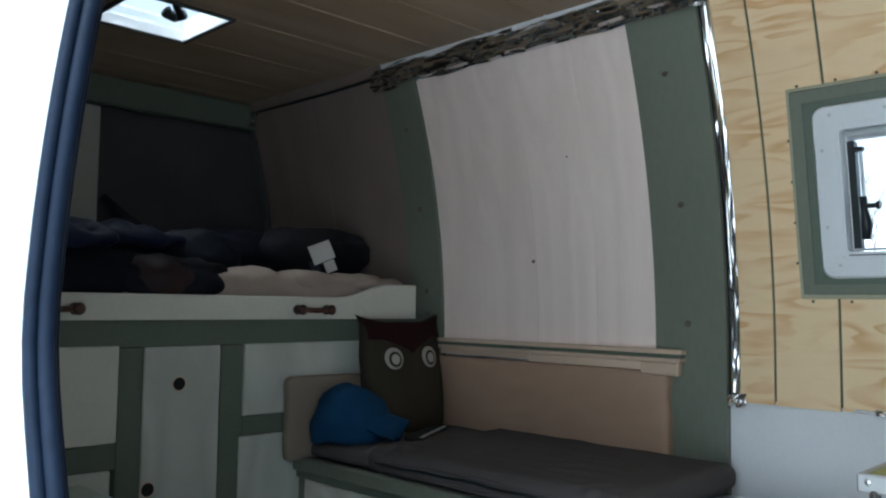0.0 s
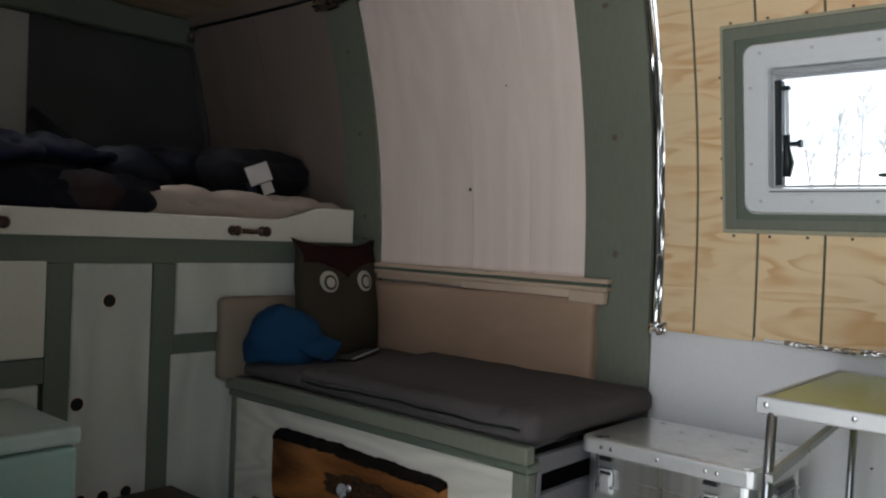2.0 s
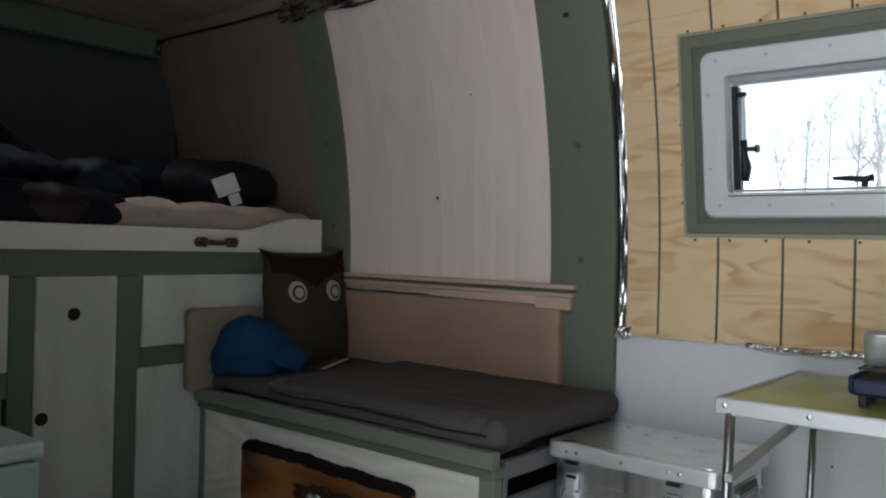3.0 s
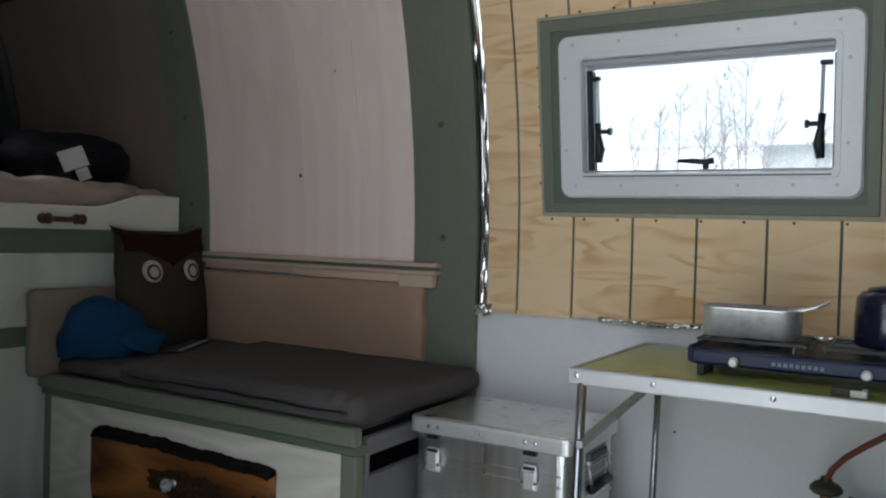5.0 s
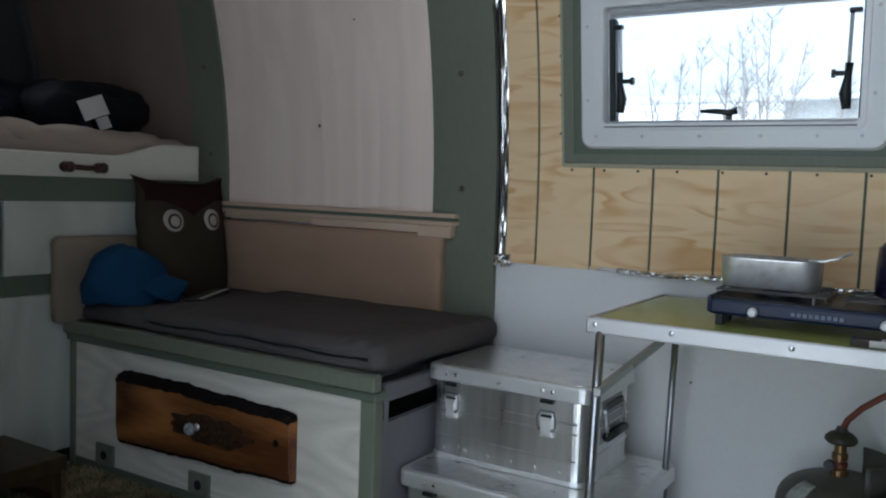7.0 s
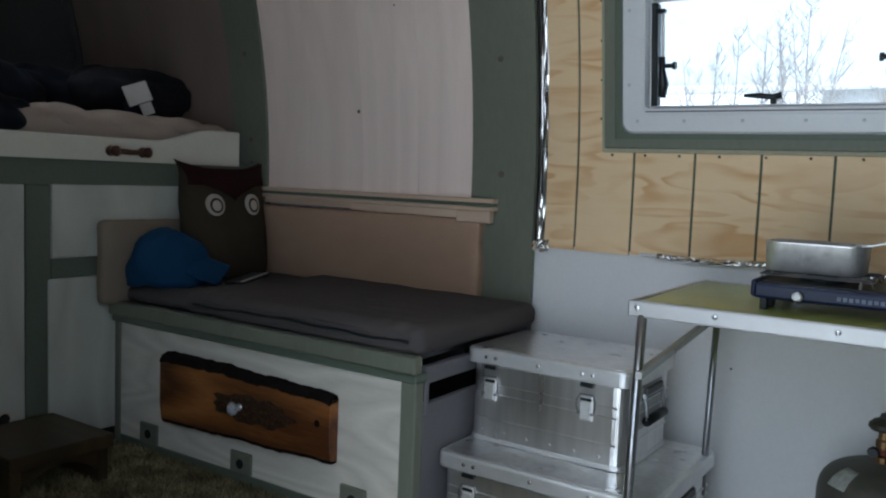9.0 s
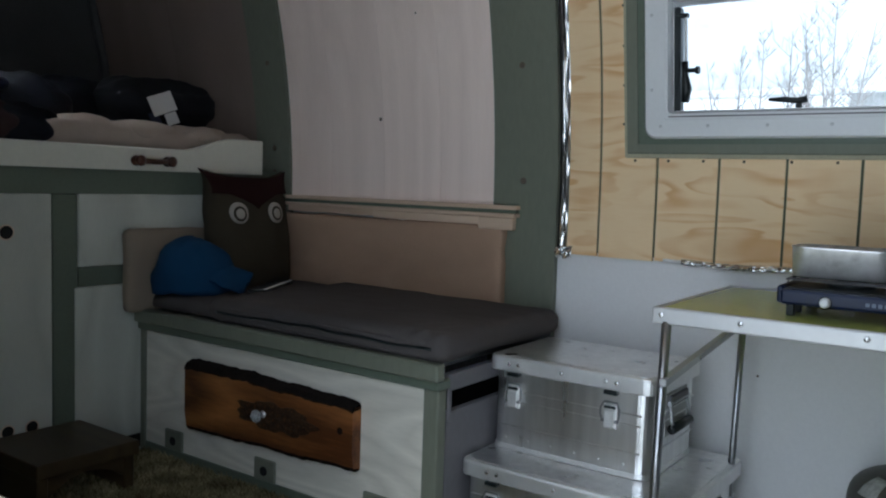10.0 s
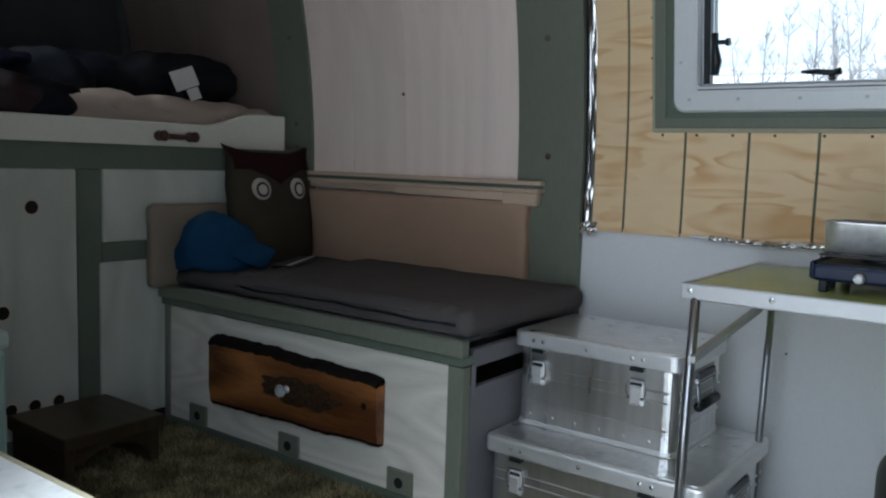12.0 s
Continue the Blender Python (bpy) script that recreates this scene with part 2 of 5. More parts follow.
GROOVE = mat("olive_groove_paint", (0.105, 0.110, 0.070), 0.7, vary=0.2, scale=12, fine=90, bump=0.1)
EDGING = mat("olive_cream_edging", (0.40, 0.37, 0.26), 0.6, vary=0.12, scale=12, fine=90, bump=0.1)
SHEET = mat("pinkish_beige_sheet", (0.330, 0.270, 0.230), 0.95, vary=0.08, scale=7, fine=300, bump=0.3, spec=0.1)
BAG = mat("black_navy_nylon", (0.005, 0.006, 0.011), 0.6, vary=0.5, scale=5, fine=60, bump=0.3, spec=0.12)
BAG_BLUE = mat("dark_blue_nylon", (0.007, 0.010, 0.032), 0.5, vary=0.3, scale=5, fine=60, bump=0.3, spec=0.3)
BAG_RED = mat("maroon_nylon", (0.018, 0.007, 0.008), 0.6, vary=0.3, scale=5, fine=60, bump=0.3, spec=0.25)
PILLOW_DARK = mat("black_pillow_cloth", (0.009, 0.009, 0.012), 0.8, vary=0.3, scale=8, fine=200, bump=0.3, spec=0.15)
PAPER = mat("white_paper_label", (0.62, 0.61, 0.60), 0.7, vary=0.06, scale=10, fine=100, bump=0.05)
OWL_GREY = mat("taupe_felt", (0.046, 0.039, 0.028), 0.97, vary=0.14, scale=10, fine=300, bump=0.4, spec=0.1)
OWL_RED = mat("maroon_felt", (0.022, 0.008, 0.008), 0.97, vary=0.15, scale=10, fine=300, bump=0.4, spec=0.1)
OWL_WHITE = mat("cream_felt", (0.42, 0.385, 0.34), 0.95, vary=0.10, scale=10, fine=300, bump=0.4, spec=0.1)
BLUE = mat("bright_blue_cloth", (0.011, 0.046, 0.110), 0.95, vary=0.18, scale=9, fine=300, bump=0.3, spec=0.15)
TEAL_BOX = mat("mint_green_paint", (0.34, 0.50, 0.45), 0.4, vary=0.05, scale=4, fine=60, bump=0.04, stain=(0.42, 0.44, 0.40), stain_amount=0.25)
MINT_LID = mat("pale_mint_lid", (0.50, 0.60, 0.55), 0.4, vary=0.05, scale=5, fine=60, bump=0.04, stain=(0.38, 0.37, 0.34), stain_amount=0.35)
WORN_WHITE = mat("worn_white_paint", (0.74, 0.76, 0.77), 0.45, vary=0.08, scale=9, fine=70, bump=0.08, stain=(0.24, 0.25, 0.25), stain_amount=0.55)
CYL = mat("grey_green_cylinder_paint", (0.060, 0.058, 0.047), 0.5, vary=0.2, scale=7, fine=60, bump=0.1, stain=(0.16, 0.12, 0.08), stain_amount=0.4)
BRASS = mat("tarnished_brass", (0.24, 0.15, 0.07), 0.45, metal=0.9, vary=0.45, scale=30, fine=90, bump=0.1)
GREEN_KNOB = mat("dull_green_regulator", (0.040, 0.036, 0.026), 0.5, vary=0.35, scale=20, fine=90, bump=0.08)
HOSE = mat("orange_red_rubber", (0.14, 0.036, 0.020), 0.5, vary=0.12, scale=12, fine=90, bump=0.08)
RUG_BASE = mat("rug_backing", (0.10, 0.078, 0.035), 1.0, vary=0.3, scale=12, fine=150, bump=0.6, spec=0.05)
CEIL_WOOD = wood("pine_ceiling_board", (0.38, 0.29, 0.20), (0.29, 0.205, 0.13), "Y", rings=6, stretch=0.12, contrast=(0.15, 0.95), per_object=0.05)
REAR_DARK = mat("dark_grey_curtain", (0.075, 0.075, 0.075), 0.95, vary=0.15, scale=5, fine=200, bump=0.3, spec=0.1)
CAB_GREY = mat("dark_grey_lining", (0.075, 0.075, 0.075), 0.8, vary=0.15, scale=4, fine=120, bump=0.2, spec=0.2)
REAR_PALE = mat("pale_rear_board", (0.42, 0.41, 0.36), 0.7, vary=0.06, scale=5, fine=80, bump=0.06)
FLOOR_MAT = mat("grey_vinyl_floor", (0.25, 0.248, 0.240), 0.55, vary=0.12, scale=4, fine=60, bump=0.1, stain=(0.16, 0.155, 0.145), stain_amount=0.4)
SCREW = mat("dull_screw_metal", (0.16, 0.13, 0.10), 0.5, metal=0.7, vary=0.2, scale=40, fine=120, bump=0.1)
LATCH = mat("bright_pressed_latch", (0.84, 0.84, 0.83), 0.42, metal=0.7, vary=0.08, scale=30, fine=120, bump=0.03)
RIVET = mat("bright_rivet", (0.66, 0.66, 0.66), 0.25, metal=1.0, vary=0.1, scale=40, fine=120, bump=0.02)
# very pale so that the unseen ground throws light up through the door
GROUND = mat("pale_bounce_ground", (0.76, 0.77, 0.78), 0.9, vary=0.08, scale=0.6, fine=25, bump=0.4, spec=0.1)
TWIG = mat("bare_bark", (0.165, 0.158, 0.156), 0.9, vary=0.2, scale=6, fine=40, bump=0.3)
HALL = mat("white_hall_cladding", (0.78, 0.80, 0.82), 0.6, vary=0.03, scale=1, fine=20, bump=0.03)
HALL_ROOF = mat("grey_hall_roof", (0.36, 0.38, 0.40), 0.7, vary=0.06, scale=1, fine=20, bump=0.05)
HEDGE = mat("grey_winter_hedge", (0.22, 0.23, 0.235), 0.95, vary=0.35, scale=2.5, fine=20, bump=0.3)
CLEAR = glass_mat("clear_glass")
CRYSTAL = glass_mat("cut_crystal", 0.02, (0.80, 0.82, 0.85))
CRYSTAL.node_tree.nodes["Principled BSDF"].inputs["Transmission Weight"].default_value = 0.75


# ---- builders ----
def at_world(ob, parent):
    """Meshes are modelled in the place's own metres; the part is set back by where its parents stand."""
    ob.parent = parent
    off = Vector((0, 0, 0))
    while parent:
        off += parent.location
        parent = parent.parent
    ob.location = -off
    return ob


def part(name, bm, material, parent=None, label="", smooth=False):
    me = bpy.data.meshes.new(name)
    bm.normal_update()
    bm.to_mesh(me)
    bm.free()
    me.materials.append(material)
    if smooth:
        for p in me.polygons:
            p.use_smooth = True
    ob = new(name, me)
    if parent:
        at_world(ob, parent)
    return tagged(ob, label)


def thing(name, base, label, category, group="", kind=""):
    ob = new(name)
    ob.location = base
    ob.empty_display_size = 0.05
    return tagged(ob, label, category, group, kind)


def block(x0, x1, y0, y1, z0, z1, bevel=0.003, seg=1, bm=None):
    bm2 = bmesh.new()
    bmesh.ops.create_cube(bm2, size=1)
    for v in bm2.verts:
        v.co = Vector(((x0 + x1) / 2 + v.co.x * (x1 - x0), (y0 + y1) / 2 + v.co.y * (y1 - y0), (z0 + z1) / 2 + v.co.z * (z1 - z0)))
    if bevel:
        bmesh.ops.bevel(bm2, geom=bm2.edges[:], offset=min(bevel, 0.45 * min(x1 - x0, y1 - y0, z1 - z0)), segments=seg, profile=0.5, affect="EDGES")
    if bm is None:
        return bm2
    return join(bm, bm2)


def join(bm, other):
    me = bpy.data.meshes.new("tmp")
    other.to_mesh(me)
    other.free()
    bm.from_mesh(me)
    bpy.data.meshes.remove(me)
    return bm


def rod(points, radius, sides=10, bm=None, radii=None):
    """A tube along points, closed at both ends."""
    bm = bm or bmesh.new()
    pts = [Vector(p) for p in points]
    rings, ref = [], None
    for k, p in enumerate(pts):
        d = (pts[min(k + 1, len(pts) - 1)] - pts[max(k - 1, 0)]).normalized()
        if ref is None:
            ref = d.orthogonal().normalized()
        ref = (ref - d * ref.dot(d)).normalized()
        side = d.cross(ref)
        r = radii[k] if radii else radius
        rings.append([bm.verts.new(p + r * (math.cos(a) * ref + math.sin(a) * side)) for a in (2 * math.pi * i / sides for i in range(sides))])
    for a, b in zip(rings, rings[1:]):
        for i in range(sides):
            bm.faces.new((a[i], a[(i + 1) % sides], b[(i + 1) % sides], b[i]))
    bm.faces.new(rings[0][::-1])
    bm.faces.new(rings[-1])
    return bm


def lathe(profile, centre, sides=28, axis="Z", bm=None):
    """Turned shape: profile of (radius, height)."""
    bm = bm or bmesh.new()
    c = Vector(centre)
    rings = []
    for r, h in profile:
        ring = []
        for i in range(sides):
            a = 2 * math.pi * i / sides
            u, v = r * math.cos(a), r * math.sin(a)
            ring.append(bm.verts.new(c + {"Z": Vector((u, v, h)), "Y": Vector((u, -h, v)), "X": Vector((h, u, v))}[axis]))
        rings.append(ring)
    for a, b in zip(rings, rings[1:]):
        for i in range(sides):
            bm.faces.new((a[i], a[(i + 1) % sides], b[(i + 1) % sides], b[i]))
    bm.faces.new(rings[0][::-1])
    bm.faces.new(rings[-1])
    bmesh.ops.recalc_face_normals(bm, faces=bm.faces[:])
    return bm


def wall_y(z):
    """The far wall's inner face: upright below, leaning in above."""
    return 0.62 - 0.2 * max(z - 0.8, 0) ** 2


def curved(x0, x1, z0, z1, near, far, steps=None, bm=None, flip=False):
    """A board that follows the curved wall, between the distances near and far in front of it (negative: behind)."""
    bm = bm or bmesh.new()
    steps = steps or max(2, int((z1 - z0) / 0.06))
    zs = [z0 + (z1 - z0) * k / steps for k in range(steps + 1)]
    rows = []
    for z in zs:
        ya, yb = wall_y(z) - far, wall_y(z) - near
        if flip:
            ya, yb = -0.58 - ya, -0.58 - yb
        rows.append([bm.verts.new((x, y, z)) for x, y in ((x0, ya), (x1, ya), (x1, yb), (x0, yb))])
    for a, b in zip(rows, rows[1:]):
        for i in range(4):
            bm.faces.new((a[i], a[(i + 1) % 4], b[(i + 1) % 4], b[i]))
    bm.faces.new(rows[0][::-1])
    bm.faces.new(rows[-1])
    bmesh.ops.recalc_face_normals(bm, faces=bm.faces[:])
    return bm


def soften(bm, amount, scale, seed=0.0, detail=1):
    """Uneven cloth: pushes the surface about."""
    bm.normal_update()
    for v in bm.verts:
        p = v.co * scale + Vector((seed, seed * 1.7, seed * 0.3))
        v.co += v.normal * amount * (noise.noise(p) + 0.5 * detail * noise.noise(p * 2.7))
    return bm


def pad(x0, x1, y0, y1, z0, z1, cuts=18, puff=0.25, amount=0.004, scale=9.0, seed=0.0, edge=0.35):
    """A stuffed cushion: a box with rounded, bulging sides and wrinkles."""
    bm = bmesh.new()
    bmesh.ops.create_cube(bm, size=2)
    bmesh.ops.subdivide_edges(bm, edges=bm.edges[:], cuts=cuts, use_grid_fill=True)
    h = Vector(((x1 - x0) / 2, (y1 - y0) / 2, (z1 - z0) / 2))
    c = Vector(((x0 + x1) / 2, (y0 + y1) / 2, (z0 + z1) / 2))
    r = edge * min(h)
    for v in bm.verts:
        p = Vector((v.co.x * h.x, v.co.y * h.y, v.co.z * h.z))
        core = Vector([max(-(h[i] - r), min(h[i] - r, p[i])) for i in range(3)])
        d = p - core
        if d.length > 1e-6:
            p = core + d.normalized() * r
        thin = min(range(3), key=lambda i: h[i])
        o = [i for i in range(3) if i != thin]
        dome = (1 - abs(v.co[o[0]]) ** 4) * (1 - abs(v.co[o[1]]) ** 4)
        p[thin] *= 1 - puff + puff * dome
        v.co = c + p
    return soften(bm, amount, scale, seed)


# ---- the van's shell ----
def structure(ob, label="", category="", kind="structure"):
    return tagged(ob, label, category, kind=kind)


WIN = (1.335, 2.07, 0.965, 1.40)  # hole behind the window frame
bm = curved(-1.05, WIN[0], -0.05, 1.80, -0.07, 0.0)
curved(WIN[1], 3.75, -0.05, 1.80, -0.07, 0.0, bm=bm)
curved(WIN[0], WIN[1], -0.05, WIN[2], -0.07, 0.0, bm=bm)
curved(WIN[0], WIN[1], WIN[3], 1.80, -0.07, 0.0, bm=bm)
structure(part("wall_north", bm, WALL_WHITE), "grey-white painted van side wall behind the panels", "wall")

DOOR = (1.40, 2.26, 0.02, 1.72)
bm = curved(-1.05, 1.18, -0.05, 1.80, -0.07, 0.0, flip=True)
curved(DOOR[1], 3.75, -0.05, 1.80, -0.07, 0.0, bm=bm, flip=True)
curved(1.18, DOOR[1], DOOR[3], 1.80, -0.07, 0.0, bm=bm, flip=True)
# inner face is out of view; dark colour keeps reflected light low
structure(part("wall_south", bm, CAB_GREY), "unseen van side wall with the sliding door opening, dark to dim reflections", "wall")
# unseen end wall, dark so the metal boxes and legs reflect less light
structure(part("wall_east", block(3.75, 3.82, -1.27, 0.69, -0.05, 1.80, 0), CAB_GREY), "unseen closing wall, added dark to dim reflections", "wall")
structure(part("wall_west", block(-1.12, -1.05, -1.27, 0.69, -0.05, 1.80, 0), REAR_DARK), "dark grey cloth over the rear doors", "wall")
structure(part("floor", block(-1.12, 3.82, -1.27, 0.69, -0.06, 0.0, 0), FLOOR_MAT), "scuffed grey vinyl van floor", "floor")

# ceiling: boards across the van, with a hatch left open for the skylight
HATCH = (-0.39, -0.09, -0.50, -0.20)
bm = bmesh.new()
edges = [-1.12, -0.95, -0.70, -0.39, -0.09, 0.16, 0.385, 0.62, 0.86, 1.10, 1.35, 1.60, 1.85, 2.10, 2.35, 2.60, 2.85, 3.10, 3.35, 3.60, 3.82]
for a, b in zip(edges, edges[1:]):
    if HATCH[0] <= a and b <= HATCH[1]:
        block(a + 0.002, b - 0.002, -1.2, HATCH[2], 1.77, 1.785, 0.003, bm=bm)
        block(a + 0.002, b - 0.002, HATCH[3], 0.62, 1.77, 1.785, 0.003, bm=bm)
    else:
        block(a + 0.002, b - 0.002, -1.2, 0.62, 1.77, 1.785, 0.003, bm=bm)
structure(part("ceiling", bm, CEIL_WOOD), "ceiling of brown wooden boards", "ceiling")
bm = bmesh.new()
block(-1.12, HATCH[0], -1.27, 0.69, 1.79, 1.83, 0, bm=bm)
block(HATCH[1], 3.82, -1.27, 0.69, 1.79, 1.83, 0, bm=bm)
block(HATCH[0], HATCH[1], -1.27, HATCH[2], 1.79, 1.83, 0, bm=bm)
block(HATCH[0], HATCH[1], HATCH[3], 0.69, 1.79, 1.83, 0, bm=bm)
structure(part("roof", bm, BODY_WHITE), "white van roof", "roof")

skylight = thing("skylight", (-0.24, -0.35, 1.77), "square roof hatch with milky pane and dark frame", "skylight", kind="structure")
for x0, x1, y0, y1 in ((-0.402, -0.078, -0.512, -0.5), (-0.402, -0.078, -0.20, -0.188), (-0.402, -0.39, -0.4995, -0.2005), (-0.09, -0.078, -0.4995, -0.2005)):
    part("frame", block(x0, x1, y0, y1, 1.758, 1.769, 0.003), CAB_GREY, skylight, "dark plastic frame")
for x0, x1, y0, y1 in ((-0.3895, -0.0905, -0.4995, -0.4955), (-0.3895, -0.0905, -0.2045, -0.2005), (-0.3895, -0.3855, -0.495, -0.205), (-0.0945, -0.0905, -0.495, -0.205)):
    part("reveal", block(x0, x1, y0, y1, 1.762, 1.795, 0.001), WHITE_PLASTIC, skylight, "white plastic reveal")
ob = part("pane", block(-0.385, -0.095, -0.495, -0.205, 1.797, 1.802, 0.001), CLEAR, skylight)
part("handle", rod([(-0.092, -0.385, 1.775), (-0.125, -0.360, 1.770), (-0.165, -0.322, 1.766), (-0.190, -0.335, 1.764), (-0.182, -0.365, 1.764), (-0.145, -0.375, 1.766)], 0.012, 10, radii=[0.010, 0.012, 0.017, 0.018, 0.015, 0.008]), BLACK, skylight, "black latch", True)

# rear end
part_rear = structure(part("trim_rear_beam", block(-1.045, -0.99, -1.15, 0.47, 1.655, 1.765, 0.006), SAGE_DARK), "sage-green beam under the ceiling", "beam")
structure(part("trim_rear_board", block(-1.045, -1.02, -1.1, -0.205, 0.95, 1.65, 0.004), REAR_PALE), "pale upright board beside the rear curtain", "board")
structure(part("trim_corner", rod([(-1.02, 0.575, 0.97), (-1.02, 0.545, 1.3), (-1.02, 0.465, 1.66)], 0.018, 8), CAB_GREY), "dark corner strip of the rear wall", "trim")
# curtain folds
bm = bmesh.new()
grid = [[bm.verts.new((-1.035 + 0.004 * math.sin(19 * y + 1.8 * math.sin(3 * z)) + 0.006 * noise.noise(Vector((y * 7 + z * 4, z * 5, 1.0))) - 0.004, y, z)) for z in np.linspace(0.97, 1.66, 16)] for y in np.linspace(-0.205, 0.55, 60)]
for a, b in zip(grid, grid[1:]):
    for i in range(15):
        bm.faces.new((a[i], b[i], b[i + 1], a[i + 1]))
curtain = part("rear_curtain", bm, REAR_DARK, smooth=True)
mod = curtain.modifiers.new("thick", "SOLIDIFY")
mod.thickness = 0.004
tagged(curtain, "dark grey cloth hanging across the rear doors", "curtain")
part_strap = part("luggage_strap", rod([(-0.99, -0.20, 1.30), (-0.95, -0.12, 1.22), (-0.93, 0.02, 1.14), (-0.93, 0.10, 1.10)], 0.018, 8), BLACK, None, smooth=True)
tagged(part_strap, "thick black strap drooping against the rear curtain", "strap")


# ---- far wall: studs, panels, rail ----
def stud(name, x0, x1, z0, z1, screws, label):
    t = thing(name, ((x0 + x1) / 2, 0.6, z0), label, "wall board", "green wall boards", "structure")
    part("board", curved(x0, x1, z0, z1, 0.006, 0.026), SAGE, t)
    for x, z in screws:
        part("screw", lathe([(0.0095, 0.0), (0.0095, 0.001), (0.006, 0.002), (0.001, 0.0012)], (x, wall_y(z) - 0.026, z), 12, "Y"), SCREW, t)
    return t


stud("trim_board_wide", 0.890, 1.098, 0.0, 1.695, [(0.989, 0.863), (0.987, 1.187), (0.985, 1.535)], "wide sage-green painted board with three screws")
stud("trim_board_narrow", -0.125, 0.042, 0.43, 1.70, [(-0.035, 0.955), (-0.04, 1.25), (-0.045, 1.53), (-0.035, 0.87)], "narrow sage-green painted board with dark screws")

pale = thing("whitewashed_panelling", (0.46, 0.6, 0.79), "whitewashed upright planks between green boards", "wall panelling", kind="structure")
for a, b in ((0.042, 0.235), (0.235, 0.465), (0.465, 0.69), (0.69, 0.89)):
    part("plank", curved(a + 0.0005, b - 0.0005, 0.74, 1.682, 0.004, 0.016), PALE_PANEL, pale)
part("screw", lathe([(0.006, 0.0), (0.006, 0.001), (0.001, 0.0016)], (0.453, wall_y(1.048) - 0.016, 1.048), 12, "Y"), SCREW, pale)
part("screw", lathe([(0.003, 0.0), (0.003, 0.001), (0.001, 0.0016)], (0.62, wall_y(1.36) - 0.016, 1.36), 12, "Y"), SCREW, pale)
rosy = thing("bed_side_panelling", (-0.55, 0.55, 0.95), "rosy plywood sheets beside the bed, colour darkened for the weak light", "wall panelling", kind="structure")
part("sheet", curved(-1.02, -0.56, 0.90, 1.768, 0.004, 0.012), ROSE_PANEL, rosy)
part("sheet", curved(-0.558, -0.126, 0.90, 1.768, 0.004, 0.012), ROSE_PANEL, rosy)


def foil_strip(name, path, width_dir, width, label, seed, n=90, m=9, depth=0.022, along=0.16, crumple=1.0, material=FOIL):
    """Crumpled insulating foil along a path of points; width_dir gives the way across."""
    bm = bmesh.new()
    pts = [Vector(p) for p in path]
    grid = []
    for i in range(n + 1):
        f = i / n * (len(pts) - 1)
        k = min(int(f), len(pts) - 2)
        c = pts[k].lerp(pts[k + 1], f - k)
        row = []
        for j in range(m + 1):
            u = (j / m - 0.5) * width * (1 + 0.35 * noise.noise(Vector((i * along * 1.5, seed, j * 0.1))))
            q = c + Vector(width_dir) * u
            bulge = depth * (1 - (2 * j / m - 1) ** 2)
            w = crumple * (abs(noise.noise(Vector((i * along, j * 0.8, seed)))) * 0.026 + noise.noise(Vector((i * along * 2.8, j * 1.1, seed + 5))) * 0.008)
            row.append(bm.verts.new(q + Vector((0, -bulge - w, -0.3 * w))))
        grid.append(row)
    for a, b in zip(grid, grid[1:]):
        for j in range(m):
            bm.faces.new((a[j], a[j + 1], b[j + 1], b[j]))
    ob = part(name, bm, material)
    mod = ob.modifiers.new("thick", "SOLIDIFY")
    mod.thickness = 0.001
    return tagged(ob, label, "foil", "insulating foil")


foil_strip("foil_strip", [(x, wall_y(1.715) - 0.012, 1.722) for x in np.linspace(-0.16, 1.13, 8)], (0, 0.25, 1), 0.095, "crumpled silver insulating foil along the ceiling edge", 1.0, 170, 14, 0.020, 0.034, 1.25)
foil_strip("foil_strip", [(x, 0.435, 1.70) for x in (-1.0, -0.96, -0.93)], (0, 0.2, 1), 0.07, "crumpled foil scrap at the rear beam", 6.0, 12, 6, 0.01)
foil_strip("foil_strip", [(1.117, wall_y(z) - 0.006, z) for z in np.linspace(0.675, 1.70, 10)], (1, 0, 0), 0.033, "crumpled silver foil strip beside the green board", 2.0, 150, 9, 0.008, 0.010, 0.7, FOIL_LONG)
foil_strip("foil_strip", [(x, 0.602, 0.671 - 0.003 * math.sin(23 * x)) for x in np.linspace(1.41, 1.49, 6)], (0, 0.1, 1), 0.007, "small torn silver foil tip under the pine panelling", 3.0, 30, 4, 0.002, 0.3, 0.15, FOIL_EDGE)
foil_strip("foil_strip", [(x, 0.598, 0.668 - 0.003 * math.sin(17 * x)) for x in np.linspace(1.46, 2.30, 20)], (0, 0.25, 1), 0.012, "torn silver foil edge under the pine panelling", 8.0, 160, 6, 0.003, 0.22, 0.30, FOIL)
foil_strip("foil_strip", [(x, 0.60, 0.672) for x in np.linspace(1.10, 1.15, 3)], (0, 0.2, 1), 0.030, "torn silver foil scrap at the panel corner", 4.0, 14, 4, 0.008)
dark_gap = structure(part("trim_shadow_gap", curved(1.098, 1.112, 0.67, 1.70, 0.002, 0.012), VOID), "dark joint beside the green board", "joint")

# shadow line where wall meets ceiling, drawn as a thin black rod
cable = part("cable", rod([(x, wall_y(1.7) - 0.03, 1.722 + 0.003 * math.sin(5 * x + 1)) for x in np.linspace(-0.98, -0.10, 14)], 0.006, 8), BLACK, None, smooth=True)
tagged(cable, "thin black rod drawn for the shadow line along the ceiling corner", "cable")
rail = thing("wall_rail", (0.47, 0.58, 0.726), "raw wooden shelf rail with a painted groove", "rail")
part("back_strip", block(0.043, 0.970, 0.585, 0.612, 0.736, 0.760, 0.002), BEECH, rail)
